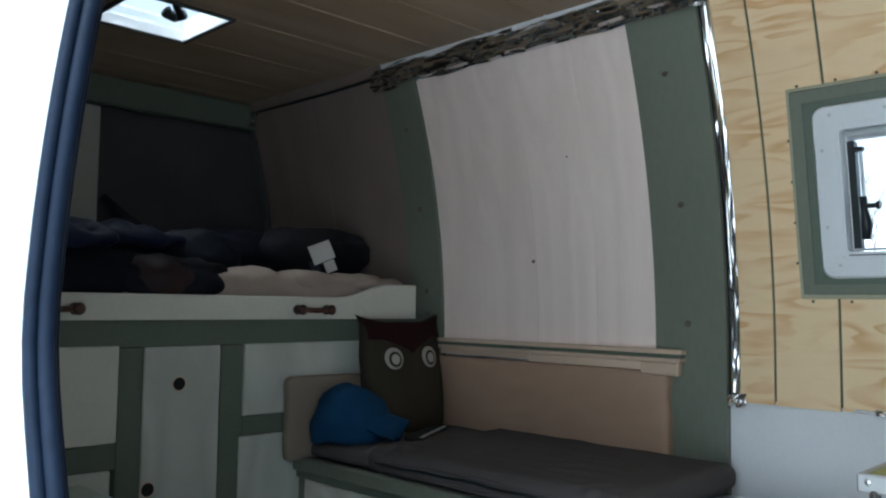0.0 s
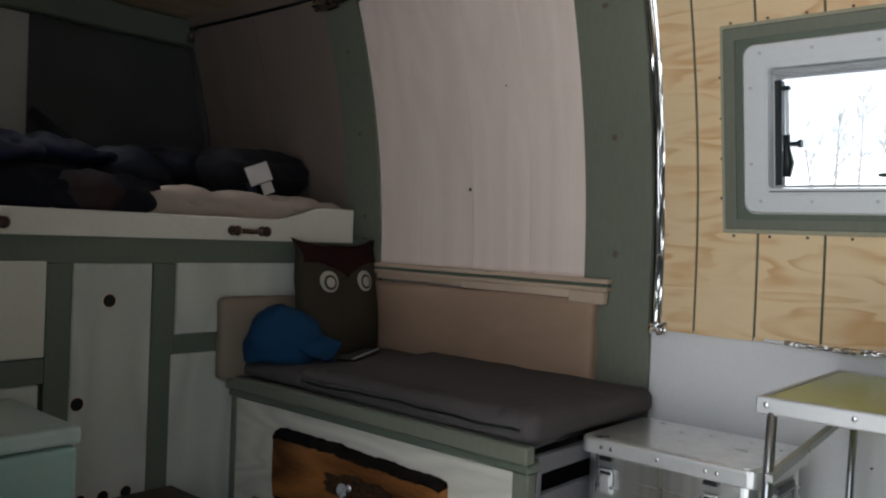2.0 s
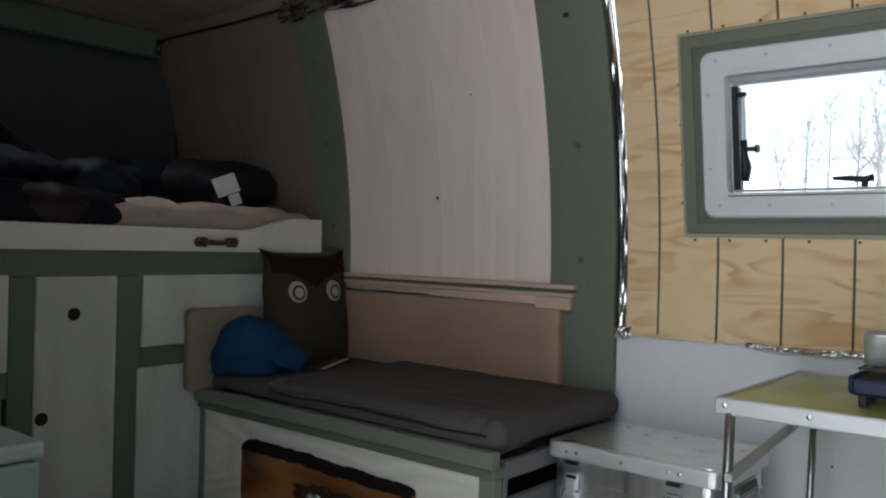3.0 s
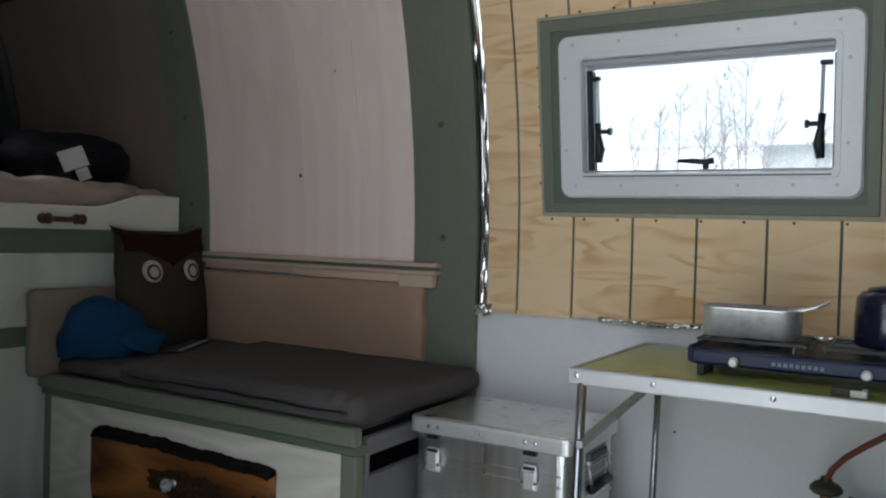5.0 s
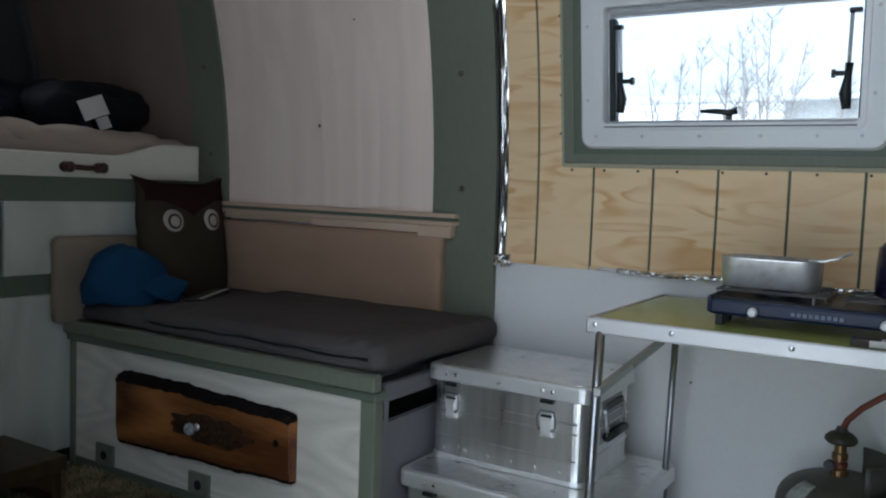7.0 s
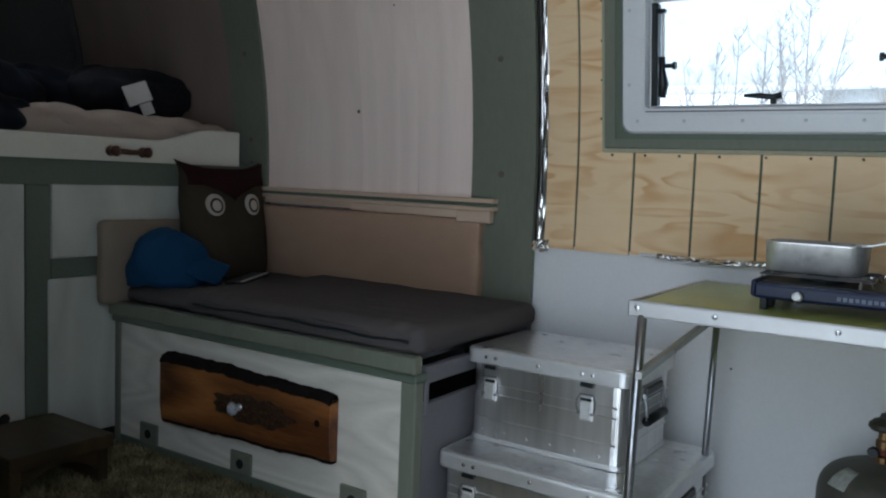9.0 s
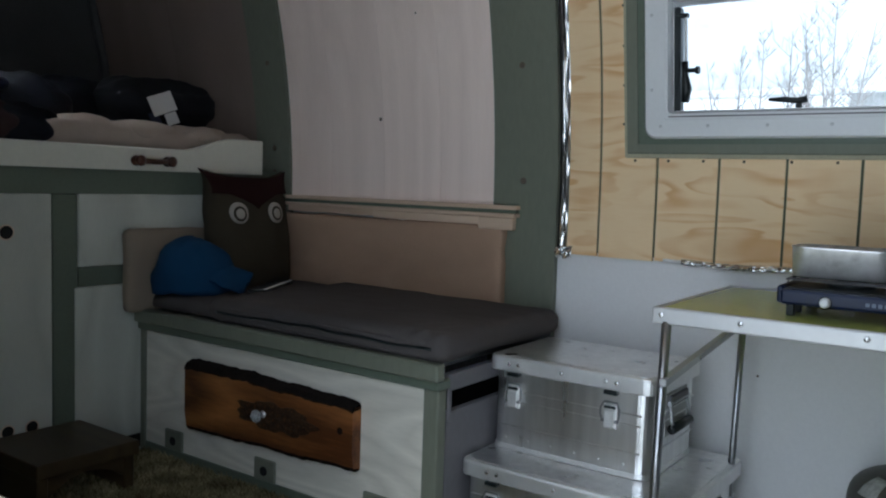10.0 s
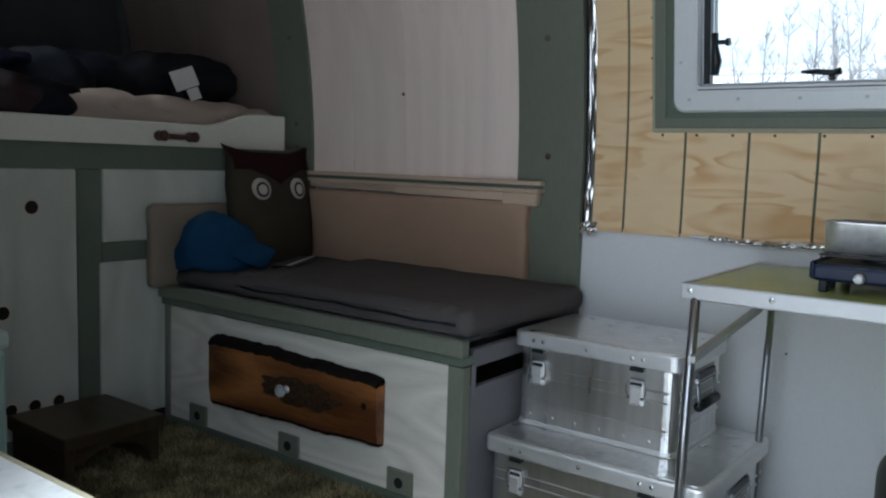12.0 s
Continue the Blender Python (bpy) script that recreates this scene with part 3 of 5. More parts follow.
part("ledge", block(0.043, 0.982, 0.560, 0.612, 0.757, 0.768, 0.002), BEECH, rail)
part("groove_strip", block(0.043, 0.978, 0.573, 0.612, 0.7685, 0.778, 0.001), SAGE_DARK, rail, "green painted strip")
part("lip", block(0.043, 0.982, 0.570, 0.612, 0.7785, 0.791, 0.002), BEECH, rail)
part("end_block", block(0.861, 0.977, 0.556, 0.584, 0.720, 0.7565, 0.004), BEECH, rail)
part("splinter", block(0.45, 0.8605, 0.566, 0.584, 0.731, 0.7565, 0.003), BEECH, rail)

back = part("back_cushion", pad(0.012, 0.937, 0.560, 0.610, 0.485, 0.728, 34, 0.15, 0.007, 9, 3.0, 0.6), BEIGE, None, smooth=True)
tagged(back, "flat beige back cushion leaning on the wall above the bench", "cushion")


# ---- pine panelling and window ----
pine = thing("pine_panelling", (1.75, 0.6, 0.67), "pine plywood with green grooves round the window", "wall panelling", kind="structure")
part("backing", curved(1.125, WIN[0], 0.672, 1.72, 0.001, 0.0115), GROOVE, pine, "green painted groove backing")
part("backing", curved(WIN[1], 2.60, 0.672, 1.72, 0.001, 0.0115), GROOVE, pine)
part("backing", curved(WIN[0], WIN[1], 0.672, WIN[2], 0.001, 0.0115), GROOVE, pine)
part("backing", curved(WIN[0], WIN[1], WIN[3], 1.72, 0.001, 0.0115), GROOVE, pine)
px = [1.127, 1.222, 1.381, 1.540, 1.700, 1.862, 2.020, 2.180, 2.340, 2.500, 2.60]
rnd = random.Random(4)
for a, b in zip(px, px[1:]):
    a, b = a + 0.0032, b - 0.0032
    low = 0.666 + rnd.uniform(-0.004, 0.003)
    spans = []
    if b <= WIN[0] or a >= WIN[1]:
        spans.append((a, b, low, 1.72))
    else:
        spans += [(a, b, low, WIN[2]), (a, b, WIN[3], 1.72)]
        if a < WIN[0]:
            spans.append((a, WIN[0], WIN[2], WIN[3]))
        if b > WIN[1]:
            spans.append((WIN[1], b, WIN[2], WIN[3]))
    for x0, x1, z0, z1 in spans:
        part("plank", curved(x0, x1, z0, z1, 0.006, 0.015), PINE, pine)


def win_y(z):
    return 0.616 - 0.154 * (z - 0.937)


def rounded(x0, x1, z0, z1, r, n=6):
    pts = []
    for cx, cz, a0 in ((x1 - r, z1 - r, 0), (x0 + r, z1 - r, 90), (x0 + r, z0 + r, 180), (x1 - r, z0 + r, 270)):
        for k in range(n + 1):
            a = radians(a0 + 90 * k / n)
            pts.append((cx + r * math.cos(a), cz + r * math.sin(a)))
    return pts


def ring(outer, inner, near, far, bevel=0.0):
    """A frame between two outlines with the same number of points, standing off the window's plane from near to far."""
    bm = bmesh.new()
    loops = []
    for pts, off in ((outer, near), (outer, far - bevel), ([(o[0] + (i[0] - o[0]) * 0.08, o[1] + (i[1] - o[1]) * 0.08) for o, i in zip(outer, inner)], far), (inner, far), (inner, near)):
        loops.append([bm.verts.new((x, win_y(z) - off, z)) for x, z in pts])
    n = len(outer)
    for k in range(5):
        a, b = loops[k], loops[(k + 1) % 5]
        for i in range(n):
            bm.faces.new((a[i], a[(i + 1) % n], b[(i + 1) % n], b[i]))
    bmesh.ops.recalc_face_normals(bm, faces=bm.faces[:])
    return bm


win = thing("window_1", (1.70, 0.58, 0.937), "white top-hung camper window in a green batten frame", "window", kind="structure")
part("edging", ring(rounded(1.295, 2.105, 0.932, 1.440, 0.004), rounded(1.305, 2.095, 0.942, 1.430, 0.004), 0.010, 0.026, 0.002), EDGING, win, "thin raw wooden edging")
part("batten_frame", ring(rounded(1.305, 2.095, 0.942, 1.430, 0.003), rounded(1.335, 2.070, 0.966, 1.40, 0.003), 0.010, 0.034, 0.003), SAGE, win, "sage-green batten frame")
part("inner_frame", ring(rounded(1.357, 2.062, 0.980, 1.384, 0.028), rounded(1.418, 2.003, 1.041, 1.324, 0.012), 0.000, 0.046, 0.008), WHITE_PLASTIC, win, "white plastic frame with rounded corners")
part("spacer_frame", ring(rounded(1.330, 2.075, 0.962, 1.404, 0.01), rounded(1.358, 2.061, 0.982, 1.382, 0.026), -0.01, 0.030, 0.002), SAGE_DARK, win, "green painted reveal")
part("reveal", ring(rounded(1.412, 2.009, 1.035, 1.330, 0.012), rounded(1.420, 2.001, 1.043, 1.322, 0.010), -0.055, 0.004, 0.001), WHITE_PLASTIC, win)
part("frame_step", ring(rounded(1.405, 2.016, 1.025, 1.338, 0.016), rounded(1.414, 2.007, 1.036, 1.328, 0.012), 0.044, 0.049, 0.002), WHITE_PLASTIC, win, "raised lip")
bm = bmesh.new()
for x0, x1, off in ((1.422, 1.999, 0.03), (1.424, 1.997, 0.012)):
    block(x0, x1, win_y(1.31) - off, win_y(1.31) - off + 0.016, 1.311 if off > 0.02 else 1.303, 1.323, 0.003, bm=bm)
part("blind_cassette", bm, GREY_PLASTIC, win, "grey roller blind cassette")
part("lip_line", block(1.422, 1.999, win_y(1.033) - 0.0502, win_y(1.033) - 0.0470, 1.0315, 1.0350, 0.0005), GREY_PANEL, win, "thin grey line along the lower lip")
part("lower_seal", block(1.422, 1.999, win_y(1.05) - 0.004, win_y(1.05) + 0.02, 1.047, 1.052, 0.001), ALU_EDGE, win)
ob = part("pane", block(1.405, 2.005, 0.640, 0.646, 1.035, 1.345, 0.001), CLEAR, win, "clear acrylic pane")
ob.visible_shadow = False
for x, s in ((1.427, 1), (1.993, -1)):
    zt = 1.303
    bm = block(x - (0.014 if s > 0 else -0.003), x + (0.009 if s > 0 else 0.010), -0.003, 0.024, 1.048, zt, 0.002)
    for v in bm.verts:
        v.co.y += win_y(v.co.z)
    part("side_channel", bm, BLACK, win, "black side seal")
    arm = part("stay_arm", rod([(x + s * 0.020, win_y(1.285) + 0.004, 1.286), (x + s * 0.022, win_y(1.17) + 0.002, 1.165)], 0.0045, 8), ALU_EDGE, win, "thin metal stay")
    part("stay_hinge", block(x + s * 0.014 - 0.012, x + s * 0.014 + 0.014, win_y(1.28) - 0.006, win_y(1.28) + 0.01, 1.277, 1.288, 0.002), BLACK, arm, "black hinge")
    part("stay_grip", rod([(x + s * 0.020, win_y(1.16) - 0.004, 1.172), (x + s * 0.022, win_y(1.13) - 0.006, 1.140), (x + s * 0.026, win_y(1.1) - 0.006, 1.105), (x + s * 0.022, win_y(1.08) - 0.004, 1.072)], 0.009, 10, radii=[0.009, 0.008, 0.0135, 0.010]), BLACK, arm, "black plastic grip", True)
    part("stay_screw", lathe([(0.006, 0.0), (0.006, 0.028), (0.010, 0.030), (0.010, 0.038)], (x + s * 0.018, win_y(1.15), 1.150), 10, "X" if s > 0 else "X") if s > 0 else lathe([(0.006, 0.0), (0.006, -0.028), (0.010, -0.030), (0.010, -0.038)], (x + s * 0.018, win_y(1.15), 1.150), 10, "X"), BLACK, arm, "black clamping knob")
latch = part("latch", rod([(1.653, win_y(1.07) - 0.010, 1.072), (1.688, win_y(1.07) - 0.012, 1.071), (1.718, win_y(1.07) - 0.010, 1.068), (1.738, win_y(1.07) - 0.008, 1.072)], 0.007, 10, radii=[0.004, 0.007, 0.007, 0.009]), BLACK, win, "black turning latch", True)
part("latch_base", block(1.711, 1.725, win_y(1.06) - 0.006, win_y(1.06) + 0.006, 1.052, 1.068, 0.002), BLACK, latch)
for x in (1.40, 1.52, 1.66, 1.80, 1.92, 2.01):
    for z in (1.010, 1.360):
        part("screw", lathe([(0.0042, 0.0), (0.0042, 0.001), (0.002, 0.0015)], (x, win_y(z) - 0.0462, z), 10, "Y"), FRAME_SCREW, win)
for x in (1.378, 2.030):
    for z in (1.10, 1.28):
        part("screw", lathe([(0.0042, 0.0), (0.0042, 0.001), (0.002, 0.0015)], (x, win_y(z) - 0.0462, z), 10, "Y"), FRAME_SCREW, win)
for x in (1.32, 1.41, 1.50, 1.60, 1.71, 1.81, 1.92, 2.03):
    for z in (0.925, 1.446):
        part("panel_pin", lathe([(0.0035, 0.0), (0.0035, 0.002), (0.001, 0.003)], (x, wall_y(z) - 0.015, z), 8, "Y"), SCREW, pine)
for z in (1.02, 1.12, 1.22, 1.32):
    part("panel_pin", lathe([(0.0035, 0.0), (0.0035, 0.002), (0.001, 0.003)], (1.287, wall_y(z) - 0.015, z), 8, "Y"), SCREW, pine)


# ---- door pillar with its rubber seal, seen from outside ----
pillar = thing("door_pillar", (1.34, -1.24, 0.0), "white van door pillar with black rubber seal", "door pillar", kind="structure")


def seal_x(z):
    return 1.349 + 0.09 * math.tanh(10.0 * max(0.9 - z, 0) ** 1.6)


def pillar_y(z):
    return -0.58 - wall_y(z)


zs = np.linspace(-0.05, 1.68, 48)
bm = bmesh.new()
rows = []
for z in zs:
    x, y = seal_x(z) - 0.013, pillar_y(z)
    out = 0.18
    prof = [(x - 0.05, y + 0.012), (x - 0.028, y - 0.008), (x - 0.034, y - 0.030), (x - 0.055, y - 0.045), (x - 0.062, y - 0.09), (x - 0.085, y - out), (x - 1.9, y - out - 0.02), (x - 1.9, y + 0.012)]
    rows.append([bm.verts.new((px_, py_, z)) for px_, py_ in prof])
for a, b in zip(rows, rows[1:]):
    for i in range(8):
        bm.faces.new((a[i], a[(i + 1) % 8], b[(i + 1) % 8], b[i]))
bm.faces.new(rows[0][::-1])
bm.faces.new(rows[-1])
bmesh.ops.recalc_face_normals(bm, faces=bm.faces[:])
part("jamb", bm, BODY_WHITE, pillar, "white painted door jamb with rust specks")
seal = part("seal", rod([(seal_x(z) - 0.013, pillar_y(z) - 0.004, z) for z in zs], 0.0088, 14), RUBBER, pillar, "black rubber door seal", True)
part("seal_lip", rod([(seal_x(z) - 0.015, pillar_y(z) - 0.0165, z) for z in zs], 0.0066, 10), RUBBER, pillar, "", True)
part("seal_lip", rod([(seal_x(z) - 0.018, pillar_y(z) + 0.005, z) for z in zs], 0.0042, 10), RUBBER, pillar, "", True)
part("rail_cover", block(1.18, 1.335, -1.268, -1.228, 0.700, 0.716, 0.004), BODY_WHITE, pillar, "door runner rail")
part("rail_slot", block(1.18, 1.33, -1.262, -1.224, 0.682, 0.698, 0.002), BLACK, pillar)
part("rail_cover", block(1.18, 1.335, -1.268, -1.228, 0.664, 0.680, 0.004), ALU_EDGE, pillar)
for dy, z, w, h in ((-0.060, 0.990, 0.005, 0.015), (-0.064, 0.996, 0.012, 0.004), (-0.055, 1.095, 0.003, 0.008), (-0.070, 1.100, 0.003, 0.009), (-0.078, 1.092, 0.003, 0.006), (-0.068, 1.035, 0.006, 0.004), (-0.082, 0.925, 0.004, 0.009)):
    cx, cy = seal_x(z) - 0.013 - 0.055 - 0.007 * (dy + 0.045) / -0.045, pillar_y(z) + dy
    part("chip", block(cx - 0.002, cx + 0.0012, cy - w / 2, cy + w / 2, z - h / 2, z + h / 2, 0.0006), SCREW, pillar, "rust chip")


# ---- bench ----
bench = thing("bench", (0.56, 0.3, 0.0), "green and limed-plywood storage bench with drawer", "bench")
part("front_panel", block(0.028, 1.080, 0.025, 0.040, 0.036, 0.3805, 0.001), WHITE_DRAWER_PLY, bench, "limed white plywood front")
part("top_trim", block(0.004, 1.131, -0.004, 0.030, 0.404, 0.444, 0.004), SAGE, bench, "sage-green front rail")
part("trim_lip", block(0.004, 1.127, 0.010, 0.060, 0.381, 0.4035, 0.003), SAGE_DARK, bench, "green lower lip")
part("stile", block(1.0785, 1.121, 0.019, 0.053, 0.0, 0.3805, 0.003), SAGE, bench, "sage-green upright")
part("stile", block(0.005, 0.030, 0.019, 0.053, 0.0, 0.3805, 0.003), SAGE, bench)
part("base_rail", block(0.0305, 1.078, 0.021, 0.040, 0.0, 0.037, 0.002), SAGE_DARK, bench, "green skirting rail")
part("top", block(0.004, 1.100, 0.032, 0.590, 0.425, 0.440, 0.002), BLACK, bench, "dark bench top")
part("end_panel", block(1.100, 1.119, 0.0535, 0.590, 0.0, 0.323, 0.002), GREY_PANEL, bench, "grey end panel")
part("end_panel", block(1.100, 1.119, 0.330, 0.590, 0.3235, 0.371, 0.002), GREY_PANEL, bench)
part("end_rail", block(1.100, 1.121, 0.061, 0.590, 0.3715, 0.412, 0.002), GREY_PANEL, bench)
# black sheet behind the slot: the bench's inner shade as colour
part("slot_shade", block(1.030, 1.036, 0.054, 0.420, 0.25, 0.371, 0.0), VOID, bench, "black sheet standing in for the shade inside the bench")
part("slot_lip", block(1.1195, 1.124, 0.0535, 0.070, 0.300, 0.385, 0.002), GREY_PANEL, bench)
for x in (0.172, 0.560, 0.947):
    plate = part("vent_plate", block(x - 0.040, x + 0.040, 0.015, 0.0248, 0.038, 0.098, 0.003), SAGE, bench, "square green plate with finger hole")
    # the hole is a black disc, its depth shade painted
    part("hole", lathe([(0.013, 0.0), (0.013, 0.003), (0.012, 0.0035)], (x, 0.016, 0.066), 16, "Y"), VOID, plate)
# live-edge drawer front
bm = bmesh.new()
n = 44
top, bot = [], []
for k in range(n + 1):
    x = 0.254 + (0.890 - 0.254) * k / n
    w = noise.noise(Vector((x * 9, 2.0, 0.0))) * 0.006 + noise.noise(Vector((x * 30, 2.0, 4.0))) * 0.003
    top.append((x, 0.312 + 0.008 * math.sin(3.0 * (x - 0.25)) * (1 - k / n) - 0.008 * k / n + w))
    bot.append((x, 0.127 + 0.020 * k / n + 0.005 * noise.noise(Vector((x * 8, 7.0, 0.0)))))
rows = []
for (x, zt), (_, zb) in zip(top, bot):
    rows.append([bm.verts.new(p) for p in ((x, -0.0010, zb + 0.006), (x, -0.0070, zb + 0.05), (x, -0.0070, zt - 0.012), (x, 0.0010, zt), (x, 0.0240, zt), (x, 0.0240, zb))])
for a, b in zip(rows, rows[1:]):
    for i in range(6):
        bm.faces.new((a[i], b[i], b[(i + 1) % 6], a[(i + 1) % 6]))
bm.faces.new(rows[0])
bm.faces.new(rows[-1][::-1])
bmesh.ops.recalc_face_normals(bm, faces=bm.faces[:])
drawer = part("drawer_front", bm, LIVE_EDGE, bench, "brown live-edge slab with knots")
bm = bmesh.new()
rows = []
for k, (x, z) in enumerate(top):
    j = noise.noise(Vector((x * 40, 1.0, 9.0))) * 0.005
    tip = 0.017 - 0.007 * k / n
    rows.append([bm.verts.new(p) for p in ((x, -0.0088, z - 0.010 + 1.2 * j), (x, -0.0095, z - 0.004 + 0.6 * j), (x, -0.0010, z + tip * 0.5), (x, 0.0200, z + tip + j), (x, 0.0250, z - 0.004))])
for a, b in zip(rows, rows[1:]):
    for i in range(5):
        bm.faces.new((a[i], b[i], b[(i + 1) % 5], a[(i + 1) % 5]))
bm.faces.new(rows[0])
bm.faces.new(rows[-1][::-1])
bmesh.ops.recalc_face_normals(bm, faces=bm.faces[:])
part("bark_edge", bm, BARK, drawer, "dark bark along the top")
bm = bmesh.new()
rows = []
for x, z in bot:
    j = noise.noise(Vector((x * 40, 3.0, 9.0))) * 0.004
    rows.append([bm.verts.new(p) for p in ((x, -0.0020, z + 0.007 + j), (x, 0.0050, z - 0.004 + j), (x, 0.0230, z - 0.003), (x, 0.0230, z + 0.004))])
for a, b in zip(rows, rows[1:]):
    for i in range(4):
        bm.faces.new((a[i], b[i], b[(i + 1) % 4], a[(i + 1) % 4]))
bmesh.ops.recalc_face_normals(bm, faces=bm.faces[:])
part("bark_edge", bm, BARK, drawer)
bm = bmesh.new()
turns = np.linspace(0, 2 * math.pi, 60, endpoint=False)
lobes = [0.082 + 0.010 * math.cos(2 * a) + 0.007 * math.cos(7 * a) + 0.006 * math.sin(12 * a + 1) for a in turns]
hub = bm.verts.new((0.622, -0.0095, 0.228))
last = None
for q in (0.25, 0.5, 0.72, 0.88, 1.0):
    row = []
    for r, a in zip(lobes, turns):
        x, z = 0.622 + 1.55 * q * r * math.cos(a), 0.228 + 0.50 * q * r * math.sin(a)
        row.append(bm.verts.new((x, -0.0092 - 0.0035 * max(0, noise.noise(Vector((x * 90, 4.0, z * 90)))) - 0.002 * (1 - q), z)))
    for i in range(60):
        if last:
            bm.faces.new((last[i], row[i], row[(i + 1) % 60], last[(i + 1) % 60]))
        else:
            bm.faces.new((hub, row[i], row[(i + 1) % 60]))
    last = row
fr = last
bk = [bm.verts.new(v.co + Vector((0, 0.004, 0))) for v in fr]
for i in range(60):
    bm.faces.new((fr[i], bk[i], bk[(i + 1) % 60], fr[(i + 1) % 60]))
bmesh.ops.recalc_face_normals(bm, faces=bm.faces[:])
for kx, kz, kr in ((0.850, 0.240, 0.009),):
    part("knot", lathe([(kr, 0.0), (kr, 0.0006), (kr * 0.5, 0.001)], (kx, -0.0072, kz), 14, "Y"), BARK, drawer, "dark knot")
part("escutcheon", bm, mat("antique_bronze", (0.042, 0.023, 0.013), 0.55, metal=0.25, vary=0.85, scale=55, fine=150, bump=1.0, stain=(0.17, 0.075, 0.026), stain_amount=0.8), drawer, "dark ornate metal plate")
knob = part("knob", lathe([(0.007, 0.0), (0.007, 0.012), (0.013, 0.016), (0.0175, 0.022), (0.0175, 0.027), (0.013, 0.033), (0.006, 0.036), (0.001, 0.0365)], (0.582, -0.0090, 0.231), 8, "Y"), CRYSTAL, drawer, "faceted crystal knob")
part("knob_base", lathe([(0.010, 0.0), (0.010, 0.003), (0.005, 0.008)], (0.582, -0.0080, 0.231), 14, "Y"), CHROME, knob, "chrome rosette")

seat = thing("seat_cushion", (0.7, 0.3, 0.44), "charcoal cloth seat cushion on the bench", "cushion")
bm = pad(0.315, 1.134, 0.016, 0.590, 0.436, 0.512, 84, 0.10, 0.003, 5, 1.0, 0.85)
for v in bm.verts:
    x, y, z = v.co
    # tucks gathered at the front corner, long shallow creases on the top
    g = math.exp(-((x - 1.055) ** 2 + (y - 0.05) ** 2) / 0.0045)
    v.co += Vector((0.3, -0.4, 0.8)) * g * 0.0045 * math.sin(110 * (x - 0.5 * y))
    g = math.exp(-((x - 0.40) ** 2 + (y - 0.07) ** 2) / 0.004)
    v.co += Vector((0, -0.3, 0.9)) * g * 0.005 * math.sin(90 * (x + 0.4 * y))
    w = noise.noise(Vector((x * 4 + y * 3, y * 16 - x * 3, 2.0)))
    v.co.z += (0.0022 * (1 - abs(w) * 3) if abs(w) < 0.33 else 0) * (z > 0.48)
part("cover", bm, CHARCOAL, seat, "", True)
part("piping", rod([(0.36, 0.026, 0.456), (0.55, 0.022, 0.455), (0.8, 0.019, 0.454), (1.08, 0.021, 0.454), (1.116, 0.06, 0.454), (1.121, 0.3, 0.454), (1.116, 0.56, 0.454)], 0.0035, 6), CHARCOAL, seat, "", True)
# shade of the crease between top and front cloth, as a black rod
part("seam", rod([(x, 0.0150 + 0.002 * math.sin(14 * x), 0.474 + 0.0025 * math.sin(11 * x) + 0.0015 * math.sin(37 * x)) for x in np.linspace(0.36, 1.10, 60)], 0.0042, 6), BLACK, seat, "black rod for the shade in the cushion's seam crease", True)
part("seam", rod([(x, 0.0180 + 0.003 * math.sin(12 * x + 1), 0.486 + 0.0030 * math.sin(9 * x + 2)) for x in np.linspace(0.42, 1.08, 50)], 0.0050, 6), CHARCOAL, seat, "", True)
seat2 = thing("seat_cushion", (0.17, 0.3, 0.44), "smaller charcoal cushion folded under the blue cap", "cushion")
part("cover", pad(0.030, 0.335, 0.026, 0.590, 0.441, 0.498, 20, 0.16, 0.007, 9, 5.0, 0.8), CHARCOAL, seat2, "", True)

lp = part("side_cushion", pad(0.006, 0.058, -0.052, 0.26, 0.436, 0.684, 14, 0.2, 0.004, 8, 7.0, 0.7), TAUPE, None, smooth=True)
tagged(lp, "small taupe cushion leaning on the cabinet", "cushion")

# owl-shaped cushion: plain outline with ears, brow patch and ring eyes
owl = thing("owl_cushion", (0.10, 0.36, 0.49), "owl-shaped taupe cushion with maroon brow", "cushion")


def owl_front(y, z):
    """Height of the cushion's bulging front over its middle sheet."""
    u, w = (y - 0.369) / 0.185, (z - 0.675) / 0.20
    return 0.055 * max(0.0, (1 - min(1, abs(u)) ** 3) * (1 - min(1, abs(w)) ** 3)) ** 0.7


bm = bmesh.new()
N, M = 34, 40
def owl_edge(z):
    f = (z - 0.485) / 0.38
    half = 0.165 + 0.018 * math.sin(math.pi * min(1, f * 1.1)) - 0.012 * f
    half += 0.030 * max(0.0, (f - 0.84) / 0.16) ** 1.5
    return 0.369 - half, 0.369 + half
sheets = []
for side in (1, -1):
    grid = []
    for j in range(M + 1):
        row = []
        for i in range(N + 1):
            s = 2 * i / N - 1
            ztop = 0.846 + 0.026 * abs(s) ** 4
            z = 0.485 + (ztop - 0.485) * j / M
            y0, y1 = owl_edge(z)
            y = y0 + (y1 - y0) * i / N
            lean = 0.085 - 0.16 * (z - 0.66) + 0.05 * (0.369 - y)
            edge = 0.0 if i in (0, N) or j in (0, M) else 1.0
            d = owl_front(y, min(z, 0.86)) * edge
            row.append(bm.verts.new((lean + side * (d + 0.002 * edge), y, z)))
        grid.append(row)
    for a, b in zip(grid, grid[1:]):
        for i in range(N):
            bm.faces.new((a[i], a[i + 1], b[i + 1], b[i]) if side > 0 else (b[i], b[i + 1], a[i + 1], a[i]))
bmesh.ops.remove_doubles(bm, verts=bm.verts[:], dist=0.0004)
soften(bm, 0.004, 10, 2.0)
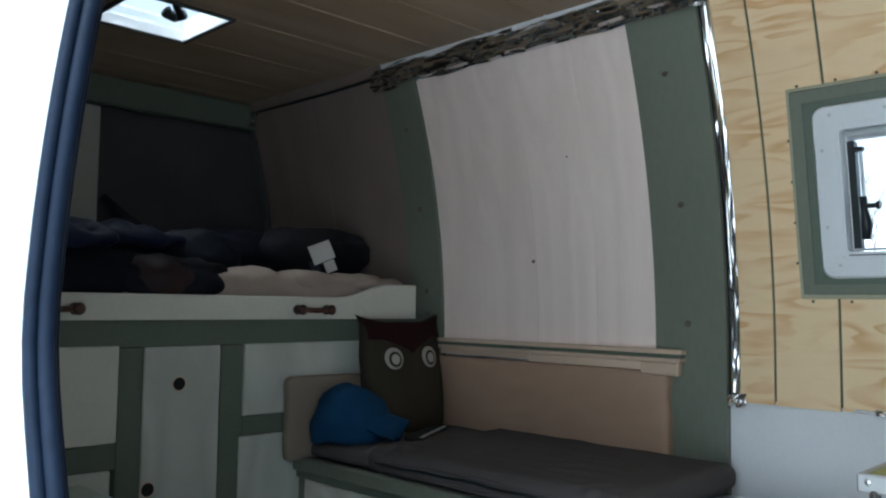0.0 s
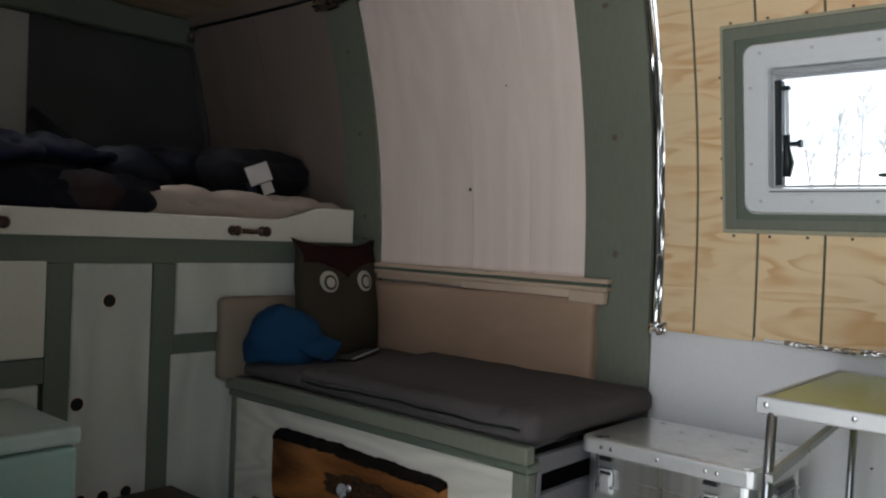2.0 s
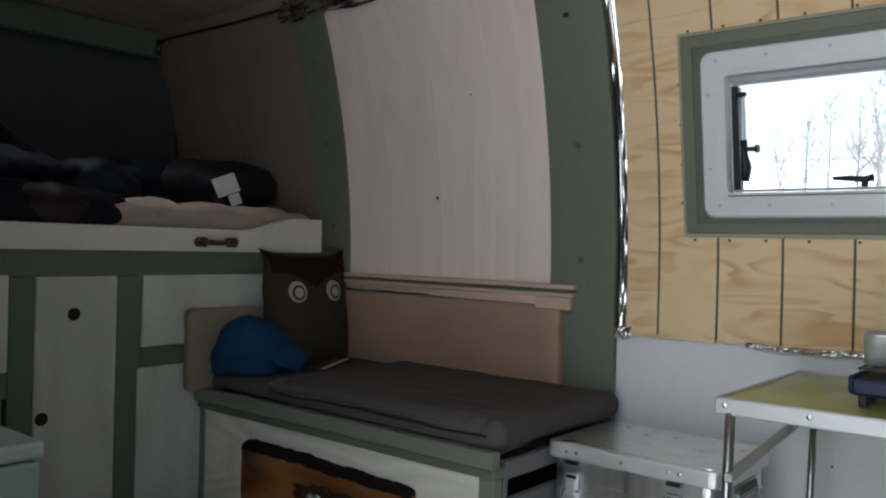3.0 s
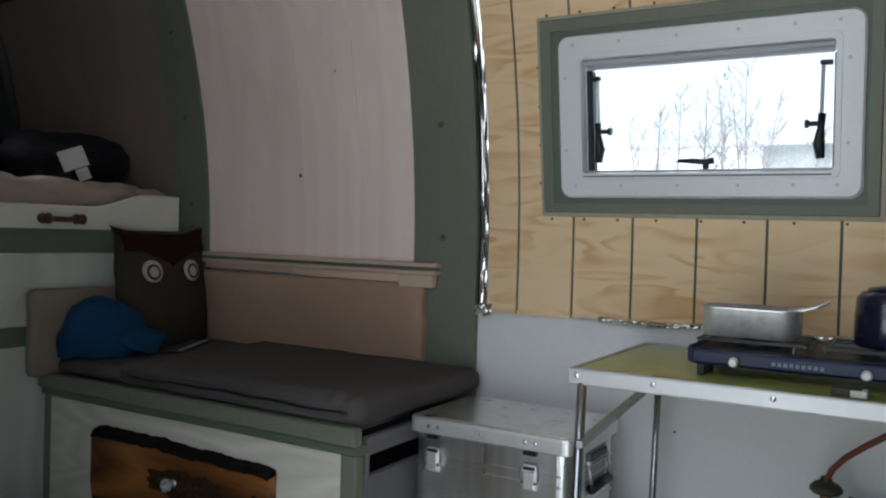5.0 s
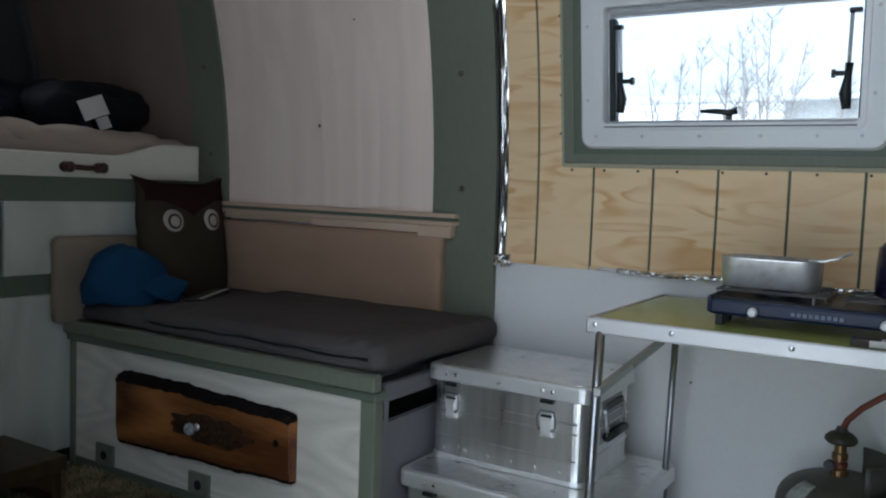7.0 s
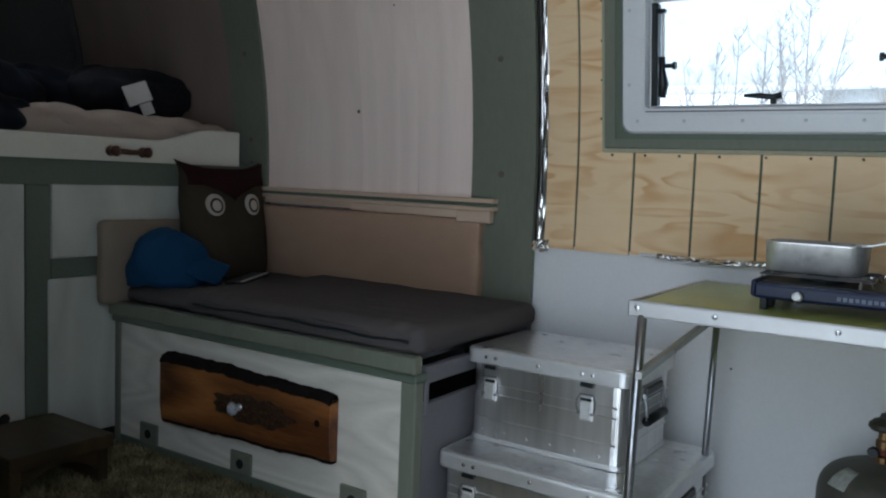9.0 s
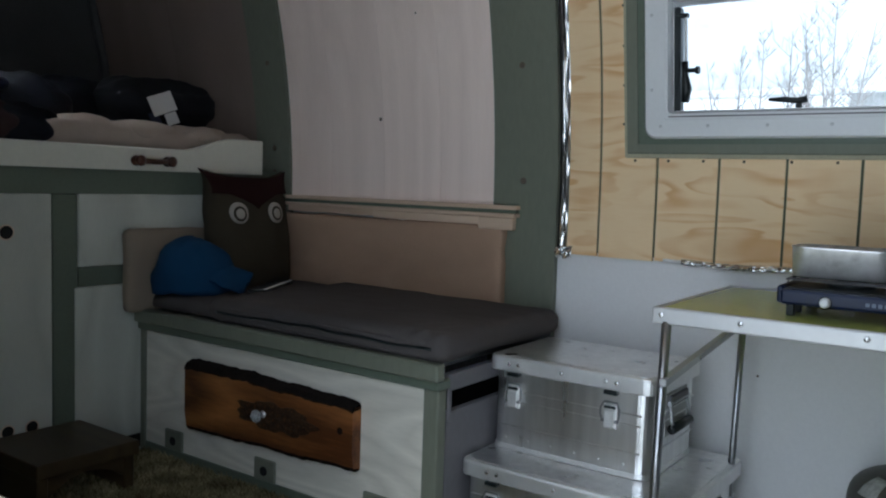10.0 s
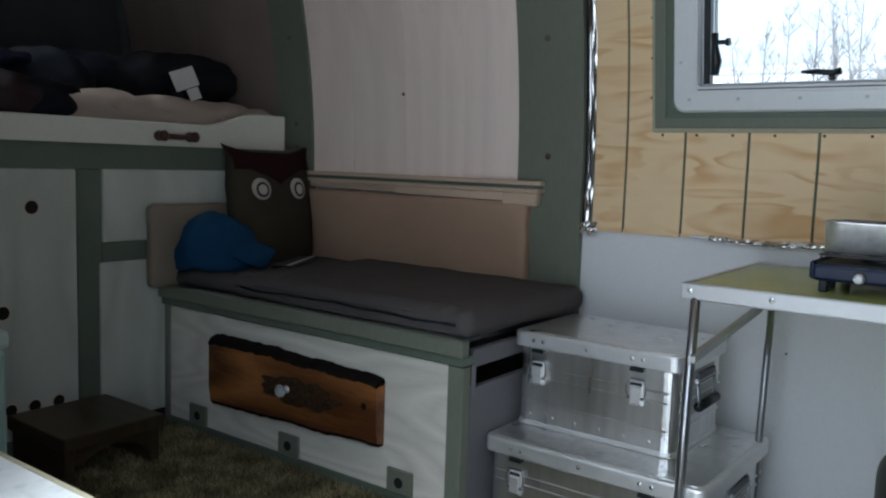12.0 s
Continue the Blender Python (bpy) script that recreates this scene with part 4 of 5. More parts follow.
bmesh.ops.recalc_face_normals(bm, faces=bm.faces[:])
part("body", bm, OWL_GREY, owl, "", True)


def owl_x(y, z):
    return 0.085 - 0.16 * (z - 0.66) + 0.05 * (0.369 - y) + owl_front(y, min(z, 0.86))


def owl_disc(name, cy, cz, r, lift, material, parent, label=""):
    bm = bmesh.new()
    prev = [bm.verts.new((owl_x(cy, cz) + lift, cy, cz))]
    for k in (1, 2, 3):
        cur = []
        for i in range(24):
            a = 2 * math.pi * i / 24
            y, z = cy + r * k / 3 * math.cos(a), cz + r * k / 3 * math.sin(a)
            cur.append(bm.verts.new((owl_x(y, z) + lift, y, z)))
        for i in range(24):
            if k == 1:
                bm.faces.new((prev[0], cur[i], cur[(i + 1) % 24]))
            else:
                bm.faces.new((prev[i], cur[i], cur[(i + 1) % 24], prev[(i + 1) % 24]))
        prev = cur
    low = [bm.verts.new(v.co - Vector((lift + 0.004, 0, 0))) for v in prev]
    for i in range(24):
        bm.faces.new((prev[i], low[i], low[(i + 1) % 24], prev[(i + 1) % 24]))
    bmesh.ops.recalc_face_normals(bm, faces=bm.faces[:])
    return part(name, bm, material, parent, label, True)


bm = bmesh.new()
grid = []
for i in range(33):
    s = 2 * i / 32 - 1
    ztop = 0.8445 + 0.026 * abs(s) ** 4
    zlow = 0.746 + 0.048 * min(1.0, abs(s) * 1.5) ** 0.7
    row = []
    for j in range(9):
        z = ztop + (zlow - ztop) * j / 8
        y0, y1 = owl_edge(z)
        y = 0.369 + 1.012 * s * (y1 - y0) / 2
        row.append(bm.verts.new((owl_x(y, z) + 0.006, y, z)))
    grid.append(row)
for a, b in zip(grid, grid[1:]):
    for j in range(8):
        bm.faces.new((a[j], b[j], b[j + 1], a[j + 1]))
brow = part("brow_patch", bm, OWL_RED, owl, "maroon felt brow", True)
mod = brow.modifiers.new("thick", "SOLIDIFY")
mod.thickness = 0.004
for cy in (0.288, 0.451):
    e = owl_disc("eye", cy, 0.733, 0.034, 0.009, OWL_WHITE, owl, "cream felt ring eye")
    owl_disc("eye_ring", cy, 0.731, 0.0240, 0.011, OWL_GREY, e)
    owl_disc("pupil", cy, 0.731, 0.0165, 0.013, OWL_WHITE, e)

# blue cap
cap = thing("blue_cap", (0.17, 0.13, 0.49), "crumpled bright blue cloth cap on the cushion", "cap")
bm = bmesh.new()
bmesh.ops.create_uvsphere(bm, u_segments=40, v_segments=24, radius=1)
for v in bm.verts:
    x, y, z = v.co
    full = (abs(x) ** 2.25 + abs(y) ** 2.25 + abs(z) ** 2.25) ** (-1 / 2.25)
    x, y, z = x * full, y * full, max(z * full, -0.27)
    v.co = Vector((0.140 + x * 0.093, 0.116 + y * 0.132, 0.535 + z * (0.133 - 0.040 * max(0.0, y))))
soften(bm, 0.011, 17, 3.0)
part("crown", bm, BLUE, cap, "", True)
bm = bmesh.new()
sheets = []
for drop in (0.0, 0.007):
    sheet = []
    for i in range(13):
        u = i / 12
        half = 0.084 * math.sqrt(max(0.10, 1 - u ** 3.2))
        line = []
        for j in range(13):
            k = j / 6 - 1
            away, side = 0.045 + 0.126 * u * (1 - 0.22 * k * k), half * k
            z = 0.600 - 0.044 * u - 0.056 * k * k - drop + 0.003 * noise.noise(Vector((u * 4, k * 3, 5.0)))
            line.append(bm.verts.new((0.140 + 0.66 * away + 0.75 * side, 0.114 + 0.75 * away - 0.66 * side, z)))
        sheet.append(line)
    sheets.append(sheet)
for sheet in sheets:
    for r0, r1 in zip(sheet, sheet[1:]):
        for j in range(12):
            bm.faces.new((r0[j], r0[j + 1], r1[j + 1], r1[j]))
rim = [[q[i][0] for i in range(13)] + q[12][1:] + [q[i][12] for i in range(11, -1, -1)] for q in sheets]
for j in range(len(rim[0]) - 1):
    bm.faces.new((rim[0][j], rim[0][j + 1], rim[1][j + 1], rim[1][j]))
bmesh.ops.recalc_face_normals(bm, faces=bm.faces[:])
part("peak", bm, BLUE, cap, "stiff curved blue peak", True)

phone = thing("mobile_phone", (0.24, 0.33, 0.495), "dark phone with a pale edge on the cushion", "phone")
m = pose(0.235, 0.335, 0.506, 0, 0, 118)
bm = block(-0.13, 0.13, -0.030, 0.030, -0.006, 0.004, 0.003)
bm.transform(m)
part("case", bm, BLACK, phone)
bm = block(-0.125, 0.125, -0.028, -0.018, 0.0045, 0.007, 0.001)
bm.transform(m)
part("edge_strip", bm, FRAME_SCREW, phone, "pale edge strip")

# ---- bed and cabinet ----
cab = thing("bed_cabinet", (-0.5, -0.2, 0.0), "green cabinet with limed doors under the bed", "cabinet")
# solid block, black in place of the shade between the doors
part("body", block(-1.0, -0.03, -1.18, 0.585, 0.0, 0.845, 0.0), VOID, cab, "solid black block standing in for the shade inside the cabinet")
part("frame_rail", block(-0.028, 0.0, -1.18, 0.585, 0.785, 0.870, 0.002), SAGE_DARK, cab, "green top rail")
for y0, y1, z0 in ((-0.546, -0.480, 0.0), (-0.252, -0.180, 0.0), (-1.18, -0.96, 0.0)):
    part("frame_stile", block(-0.028, 0.0, y0, y1, z0, 0.784, 0.002), SAGE_DARK, cab)
part("frame_rail", block(-0.028, 0.0, -0.179, 0.585, 0.521, 0.577, 0.002), SAGE_DARK, cab)
part("frame_rail", block(-0.028, 0.0, -0.959, -0.547, 0.474, 0.540, 0.002), SAGE_DARK, cab)
part("frame_rail", block(-0.028, 0.0, -0.479, -0.253, 0.0, 0.060, 0.002), SAGE_DARK, cab)


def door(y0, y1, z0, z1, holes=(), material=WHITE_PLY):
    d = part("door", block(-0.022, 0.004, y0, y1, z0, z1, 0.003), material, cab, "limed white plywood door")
    for y, z, r in holes:
        # flat black disc for the shade in each finger hole
        part("finger_hole", lathe([(r, 0.0), (r, 0.0025), (r * 0.9, 0.003)], (0.0025, y, z), 20, "X"), VOID, d, "round finger hole, its shade a black disc")
        part("hole_rim", rod([(0.0045, y + r * math.cos(a), z + r * math.sin(a)) for a in np.linspace(0, 2 * math.pi, 21)], 0.0018, 6), BEECH, d)


door(-0.955, -0.548, 0.542, 0.790, material=CREAM)
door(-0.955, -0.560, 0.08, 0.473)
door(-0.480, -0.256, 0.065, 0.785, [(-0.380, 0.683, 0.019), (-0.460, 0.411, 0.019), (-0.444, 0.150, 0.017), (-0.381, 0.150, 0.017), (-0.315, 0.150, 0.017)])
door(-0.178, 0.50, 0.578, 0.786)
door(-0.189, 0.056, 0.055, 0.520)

bed = thing("bed", (-0.5, -0.2, 0.86), "raised bed with cream front board", "bed")
bm = bmesh.new()
ys = np.linspace(-1.17, 0.482, 60)
rows = []
for y in ys:
    f = min(1, max(0, (y - 0.15) / 0.22))
    zt = 0.926 + 0.046 * (3 * f * f - 2 * f ** 3)
    rows.append([bm.verts.new(p) for p in ((0.002, y, 0.857), (0.022, y, 0.857), (0.022, y, zt - 0.004), (0.018, y, zt), (0.002, y, zt))])
for a, b in zip(rows, rows[1:]):
    for i in range(5):
        bm.faces.new((a[i], b[i], b[(i + 1) % 5], a[(i + 1) % 5]))
bm.faces.new(rows[0])
bm.faces.new(rows[-1][::-1])
bmesh.ops.recalc_face_normals(bm, faces=bm.faces[:])
board = part("front_board", bm, CREAM, bed, "cream painted board with a wavy end")
part("base", block(-1.0, 0.0, -1.17, 0.480, 0.872, 0.890, 0.002), BEECH, bed, "slatted base")
for y0 in (-0.027, -0.797):
    h = part("handle", rod([(0.048, y0 + 0.02, 0.886), (0.050, y0 + 0.07, 0.884), (0.048, y0 + 0.116, 0.886)], 0.008, 10), HANDLE_WOOD, board, "turned reddish-brown wooden handle", True)
    for dy in (0.014, 0.122):
        part("handle_boss", lathe([(0.014, 0.0), (0.016, 0.008), (0.010, 0.016), (0.015, 0.026), (0.016, 0.034), (0.006, 0.040)], (0.022, y0 + dy, 0.886), 14, "X"), HANDLE_WOOD, h, "", True)
def lump(cx, cy, cz, rx, ry, rz, amount, scale, seed, flat=-0.5, rot=0):
    bm = bmesh.new()
    bmesh.ops.create_uvsphere(bm, u_segments=44, v_segments=26, radius=1)
    for v in bm.verts:
        v.co.z = max(v.co.z, flat)
        v.co = Vector((v.co.x * rx, v.co.y * ry, v.co.z * rz))
    bm.normal_update()
    for v in bm.verts:
        p = v.co * scale + Vector((seed, seed, 0))
        v.co += v.normal * amount * (1.5 * abs(noise.noise(p)) + 0.7 * noise.noise(p * 2.3) - 0.3)
    bm.transform(pose(cx, cy, cz, 0, 0, rot))
    return bm


mattress = thing("mattress", (-0.5, -0.34, 0.891), "mattress in a rumpled pinkish-beige sheet", "mattress")
part("core", pad(-1.0, -0.022, -1.16, 0.478, 0.891, 0.998, 40, 0.10, 0.016, 6, 4.0, 0.6), SHEET, mattress, "", True)
for cx, cy, rx, ry, rz, sd in ((-0.11, -0.10, 0.095, 0.12, 0.052, 3.0), (-0.10, 0.10, 0.085, 0.13, 0.046, 8.0), (-0.12, 0.30, 0.10, 0.15, 0.042, 12.0)):
    part("sheet_fold", lump(cx, cy, 0.968, rx, ry, rz, 0.007, 9, sd, -0.8, 10), SHEET, mattress, "rumpled sheet fold", True)


bag = thing("sleeping_bag", (-0.3, -0.55, 1.0), "dark navy nylon sleeping bag heaped on the bed", "sleeping bag")
part("main_roll", lump(-0.24, -0.72, 0.985, 0.20, 0.50, 0.115, 0.030, 7, 1.0, -0.75), BAG, bag, "", True)
part("front_fold", lump(-0.085, -0.76, 0.962, 0.088, 0.50, 0.085, 0.022, 10, 6.0, -0.75, 1), BAG, bag, "", True)
part("front_fold", lump(-0.10, -0.42, 0.955, 0.10, 0.24, 0.080, 0.020, 9, 11.0, -0.7, -4), BAG, bag, "", True)
part("fold", lump(-0.24, -0.50, 1.085, 0.17, 0.25, 0.040, 0.022, 9, 2.0, -0.9, 12), BAG_BLUE, bag, "dark blue shiny fold", True)
part("fold", lump(-0.12, -0.72, 1.070, 0.09, 0.20, 0.035, 0.018, 10, 7.0, -0.9, -8), BAG_BLUE, bag, "", True)
part("lining", lump(-0.072, -0.42, 0.968, 0.082, 0.13, 0.070, 0.016, 9, 3.0, -0.8), BAG_RED, bag, "maroon lining", True)
part("end", lump(-0.32, -0.20, 1.040, 0.15, 0.17, 0.090, 0.025, 8, 4.0, -0.7), BAG, bag, "", True)
part("flap", rod([(-0.20, -0.74, 1.108), (-0.20, -0.62, 1.100), (-0.22, -0.50, 1.090)], 0.014, 8, radii=[0.004, 0.014, 0.018]), BAG, bag, "", True)

pil = thing("pillow", (-0.31, 0.30, 1.0), "black pillow with a white paper label on the bed", "pillow")
bm = pad(-0.43, -0.20, 0.085, 0.500, 0.992, 1.172, 18, 0.34, 0.016, 8, 6.0, 0.85)
for v in bm.verts:
    v.co += Vector((0, 0.16, 0.12)) * max(0.0, v.co.y - 0.40) * max(0.0, v.co.z - 1.06) / 0.1  # drawn-out corner
part("cover", bm, PILLOW_DARK, pil, "", True)
for w, h, dy, dz, mt, lb in ((0.112, 0.066, -0.012, 0.012, PAPER, "white washing label"), (0.055, 0.040, 0.026, -0.034, PAPER, ""), (0.045, 0.040, -0.040, -0.038, BAG_BLUE, "blue cloth patch")):
    bm = block(-0.0012, 0.0012, -w / 2, w / 2, -h / 2, h / 2, 0.0006)
    bmesh.ops.subdivide_edges(bm, edges=bm.edges[:], cuts=2, use_grid_fill=True)
    bm.transform(pose(-0.172, 0.232 + dy, 1.068 + dz, 18, -14, 8))
    part("label", bm, mt, pil, lb)
duf = part("dark_bag", lump(-0.50, 0.08, 1.07, 0.18, 0.24, 0.095, 0.02, 6, 9.0), BAG, None, smooth=True)
tagged(duf, "soft black bag behind the pillow on the bed", "bag")


# ---- aluminium boxes ----
def oblong(x0, x1, y0, y1, r, n=6):
    pts = []
    for cx, cy, a0 in ((x1 - r, y1 - r, 0), (x0 + r, y1 - r, 90), (x0 + r, y0 + r, 180), (x1 - r, y0 + r, 270)):
        for k in range(n + 1):
            a = radians(a0 + 90 * k / n)
            pts.append((cx + r * math.cos(a), cy + r * math.sin(a)))
    return pts


def tray(x0, x1, y0, y1, r, levels):
    """A closed round-cornered box; levels of (inset, z)."""
    bm = bmesh.new()
    loops = [[bm.verts.new((x, y, z)) for x, y in oblong(x0 + d, x1 - d, y0 + d, y1 - d, r - d * 0.6)] for d, z in levels]
    for a, b in zip(loops, loops[1:]):
        for k in range(len(a)):
            bm.faces.new((a[k], a[(k + 1) % len(a)], b[(k + 1) % len(a)], b[k]))
    bm.faces.new(loops[0][::-1])
    bm.faces.new(loops[-1])
    bmesh.ops.recalc_face_normals(bm, faces=bm.faces[:])
    return bm


def alu_box(base, x0, x1, y0, y1, z0, z1, lid, label):
    t = thing("aluminium_box", base, label, "storage box", "stacked aluminium boxes")
    i = 0.012
    part("body", tray(x0 + i, x1 - i, y0 + i, y1 - i, 0.030, [(0.004, z0 + 0.0005), (0.0, z0 + 0.006), (0.0, z1 - lid + 0.004)]), ALU, t)
    L = part("lid", tray(x0, x1, y0, y1, 0.026, [(0.001, z1 - lid), (0.0, z1 - lid + 0.002), (0.0, z1 - 0.006), (0.002, z1 - 0.001), (0.006, z1)]), LID_ALU, t, "aluminium lid with pale folded rim")
    part("lid_panel", tray(x0 + 0.014, x1 - 0.014, y0 + 0.014, y1 - 0.014, 0.024, [(0.0, z1 - 0.002), (0.001, z1 + 0.0015)]), ALU, L)
    part("bottom_rim", tray(x0 + i - 0.004, x1 - i + 0.004, y0 + i - 0.004, y1 - i + 0.004, 0.032, [(0.001, z0), (0.0, z0 + 0.003), (0.002, z0 + 0.012)]), LID_ALU, t, "bent bottom rim")
    h = z1 - lid - z0
    for f in (0.62, 0.74, 0.30):
        zz = z0 + h * f
        part("bead", rod([(x0 + i + 0.02, y0 + i - 0.001, zz), (x1 - i - 0.02, y0 + i - 0.001, zz)], 0.003, 6), ALU, t, "pressed bead")
        part("bead", rod([(x1 - i + 0.001, y0 + i + 0.02, zz), (x1 - i + 0.001, y1 - i - 0.02, zz)], 0.003, 6), ALU, t)
    w = x1 - x0
    for f in (0.17, 0.76):
        xc, zc = x0 + w * f, z1 - lid - 0.052
        la = part("latch", block(xc - 0.017, xc + 0.017, y0 + i - 0.012, y0 + i, zc - 0.036, zc + 0.020, 0.004, 2), LATCH, t, "bright metal toggle latch")
        part("latch_plate", block(xc - 0.013, xc + 0.013, y0 + i - 0.016, y0 + i - 0.011, zc - 0.032, zc + 0.008, 0.003), LATCH, la)
        part("latch_wire", rod([(xc - 0.020, y0 + i - 0.010, zc - 0.014), (xc - 0.0225, y0 + i - 0.012, zc - 0.004), (xc - 0.0225, y0 + i - 0.012, zc + 0.010), (xc - 0.016, y0 + i - 0.009, zc + 0.024), (xc + 0.016, y0 + i - 0.009, zc + 0.024), (xc + 0.0225, y0 + i - 0.012, zc + 0.010), (xc + 0.0225, y0 + i - 0.012, zc - 0.004), (xc + 0.020, y0 + i - 0.010, zc - 0.014)], 0.0021, 6), CHROME, la)
        part("latch_gap", block(xc - 0.014, xc + 0.014, y0 + i - 0.0135, y0 + i - 0.011, zc + 0.010, zc + 0.017, 0.001), BLACK, la)
        part("latch_hinge", rod([(xc - 0.020, y0 + i - 0.011, zc - 0.018), (xc + 0.020, y0 + i - 0.011, zc - 0.018)], 0.004, 8), CHROME, la)
        part("latch_hook", block(xc - 0.016, xc + 0.016, y0 - 0.004, y0 + i, z1 - lid - 0.010, z1 - lid - 0.001, 0.001), BLACK, la)
        for d in (-0.013, 0.013):
            part("rivet", lathe([(0.0055, 0.0), (0.0045, 0.002), (0.001, 0.003)], (xc + d, y0, z1 - lid * 0.5), 10, "Y"), RIVET, L)
    part("rivet", lathe([(0.0055, 0.0), (0.0045, 0.002), (0.001, 0.003)], (x0 + w * 0.47, y0, z1 - lid * 0.5), 10, "Y"), RIVET, L)
    for k in range(6):
        part("rivet", lathe([(0.0042, 0.0), (0.0036, 0.0012), (0.001, 0.0016)], (x0 + 0.05 + (w - 0.12) * k / 5, y0 + i, z0 + 0.028), 10, "Y"), LID_ALU, t)
    yc, zc, xs = (y0 + y1) / 2 + 0.01, z0 + h * 0.70, x1 - i
    hb = part("handle_plate", block(xs, xs + 0.003, yc - 0.070, yc + 0.070, zc - 0.055, zc + 0.045, 0.006), ALU_EDGE, t, "pressed handle plate")
    part("handle_hinge", rod([(xs + 0.007, yc - 0.062, zc + 0.022), (xs + 0.007, yc + 0.062, zc + 0.022)], 0.006, 8), CHROME, hb)
    part("hinge_cover", block(xs + 0.003, xs + 0.012, yc - 0.055, yc + 0.055, zc + 0.014, zc + 0.040, 0.003), GREY_PANEL, hb)
    for d in (-0.056, 0.056):
        part("handle_arm", rod([(xs + 0.008, yc + d, zc + 0.022), (xs + 0.012, yc + d, zc - 0.006), (xs + 0.015, yc + d, zc - 0.034)], 0.0045, 8), CHROME, hb, "", True)
    part("grip", rod([(xs + 0.015, yc - 0.060, zc - 0.036), (xs + 0.015, yc + 0.060, zc - 0.036)], 0.0110, 12), BLACK, hb, "black rubber grip", True)
    return t


alu_box((1.40, 0.32, 0.0), 1.125, 1.655, 0.107, 0.560, 0.0, 0.206, 0.036, "larger aluminium box on the floor under another")
alu_box((1.34, 0.38, 0.208), 1.124, 1.548, 0.222, 0.540, 0.2085, 0.438, 0.036, "aluminium box with toggle latches on a larger box")

# ---- folding table ----
table = thing("folding_table", (1.9, 0.35, 0.0), "folding camp table with lime-green top", "table")
top = part("tabletop", block(1.592, 2.44, 0.100, 0.590, 0.592, 0.617, 0.002), GREEN_TOP, table, "glossy lime-green top")
part("edge_front", block(1.582, 2.45, 0.086, 0.099, 0.587, 0.62, 0.004, 2), ALU_EDGE, top, "aluminium edging")
part("edge_back", block(1.582, 2.45, 0.591, 0.604, 0.587, 0.62, 0.004, 2), ALU_EDGE, top)
part("edge_end", block(1.580, 1.5915, 0.0995, 0.5905, 0.592, 0.6195, 0.004, 2), ALU_EDGE, top)
part("edge_end", block(2.4405, 2.452, 0.0995, 0.5905, 0.592, 0.6195, 0.004, 2), ALU_EDGE, top)
for x in (1.602, 1.754, 1.965, 2.18, 2.40):
    part("rivet", lathe([(0.006, 0.0), (0.005, 0.002), (0.001, 0.0035)], (x, 0.086, 0.606), 12, "Y"), RIVET, top)
for x in (1.605, 2.42):
    for y in (0.094, 0.500):
        dx = 0.045 if y > 0.3 else 0.006
        dx = dx if x < 2 else -dx
        part("leg", rod([(x + dx, y, 0.593), (x + dx - (0.012 if x < 2 else -0.012), y, 0.0)], 0.0095 if y < 0.3 else 0.0080, 12), CHROME, table, "chrome tube leg", True)
    bm = rod([(x + (0.012 if x < 2 else -0.012), 0.075, 0.474), (x + (0.012 if x < 2 else -0.012), 0.52, 0.520)], 0.010, 4)
    st = part("stay", bm, ALU_EDGE, table, "flat aluminium stay")
    part("rivet", lathe([(0.005, 0.0), (0.004, 0.002), (0.001, 0.003)], (x + (0.0215 if x < 2 else -0.0025), 0.27, 0.494), 10, "X"), RIVET, st)

# ---- things on the table ----
stove = thing("camp_stove", (2.02, 0.31, 0.6175), "navy two-burner gas stove with white knobs", "stove")
body = part("body", block(1.796, 2.262, 0.186, 0.430, 0.639, 0.669, 0.006, 2), NAVY, stove)
part("top_plate", block(1.806, 2.252, 0.198, 0.420, 0.6692, 0.672, 0.001), BLACK, body, "dark burner tray")
part("end_cap", block(1.790, 1.802, 0.190, 0.426, 0.641, 0.675, 0.004), NAVY, body)
STRIP = mat("faded_pale_print", (0.16, 0.19, 0.26), 0.6, vary=0.2, scale=60, fine=200)
for k in range(9):
    part("print_bar", block(1.945 + 0.0103 * k, 1.952 + 0.0103 * k, 0.1848, 0.1858, 0.6495 - 0.0004 * (k % 3), 0.6565, 0.0002), STRIP, body, "faded pale print bar")
for x in (1.878, 2.103):
    k = part("knob", lathe([(0.0098, 0.0), (0.0098, 0.006), (0.008, 0.013), (0.006, 0.015)], (x, 0.186, 0.6495), 18, "Y"), WHITE_PLASTIC, body, "white control knob")
    part("knob_collar", lathe([(0.0115, 0.0), (0.0115, 0.003), (0.010, 0.004)], (x, 0.1865, 0.6495), 18, "Y"), BLACK, k)
for x in (1.815, 2.240):
    for y in (0.200, 0.262, 0.415):
        part("foot", block(x - 0.0075, x + 0.0075, y - 0.007, y + 0.007, 0.6175, 0.641, 0.002), BLACK, stove, "black foot")
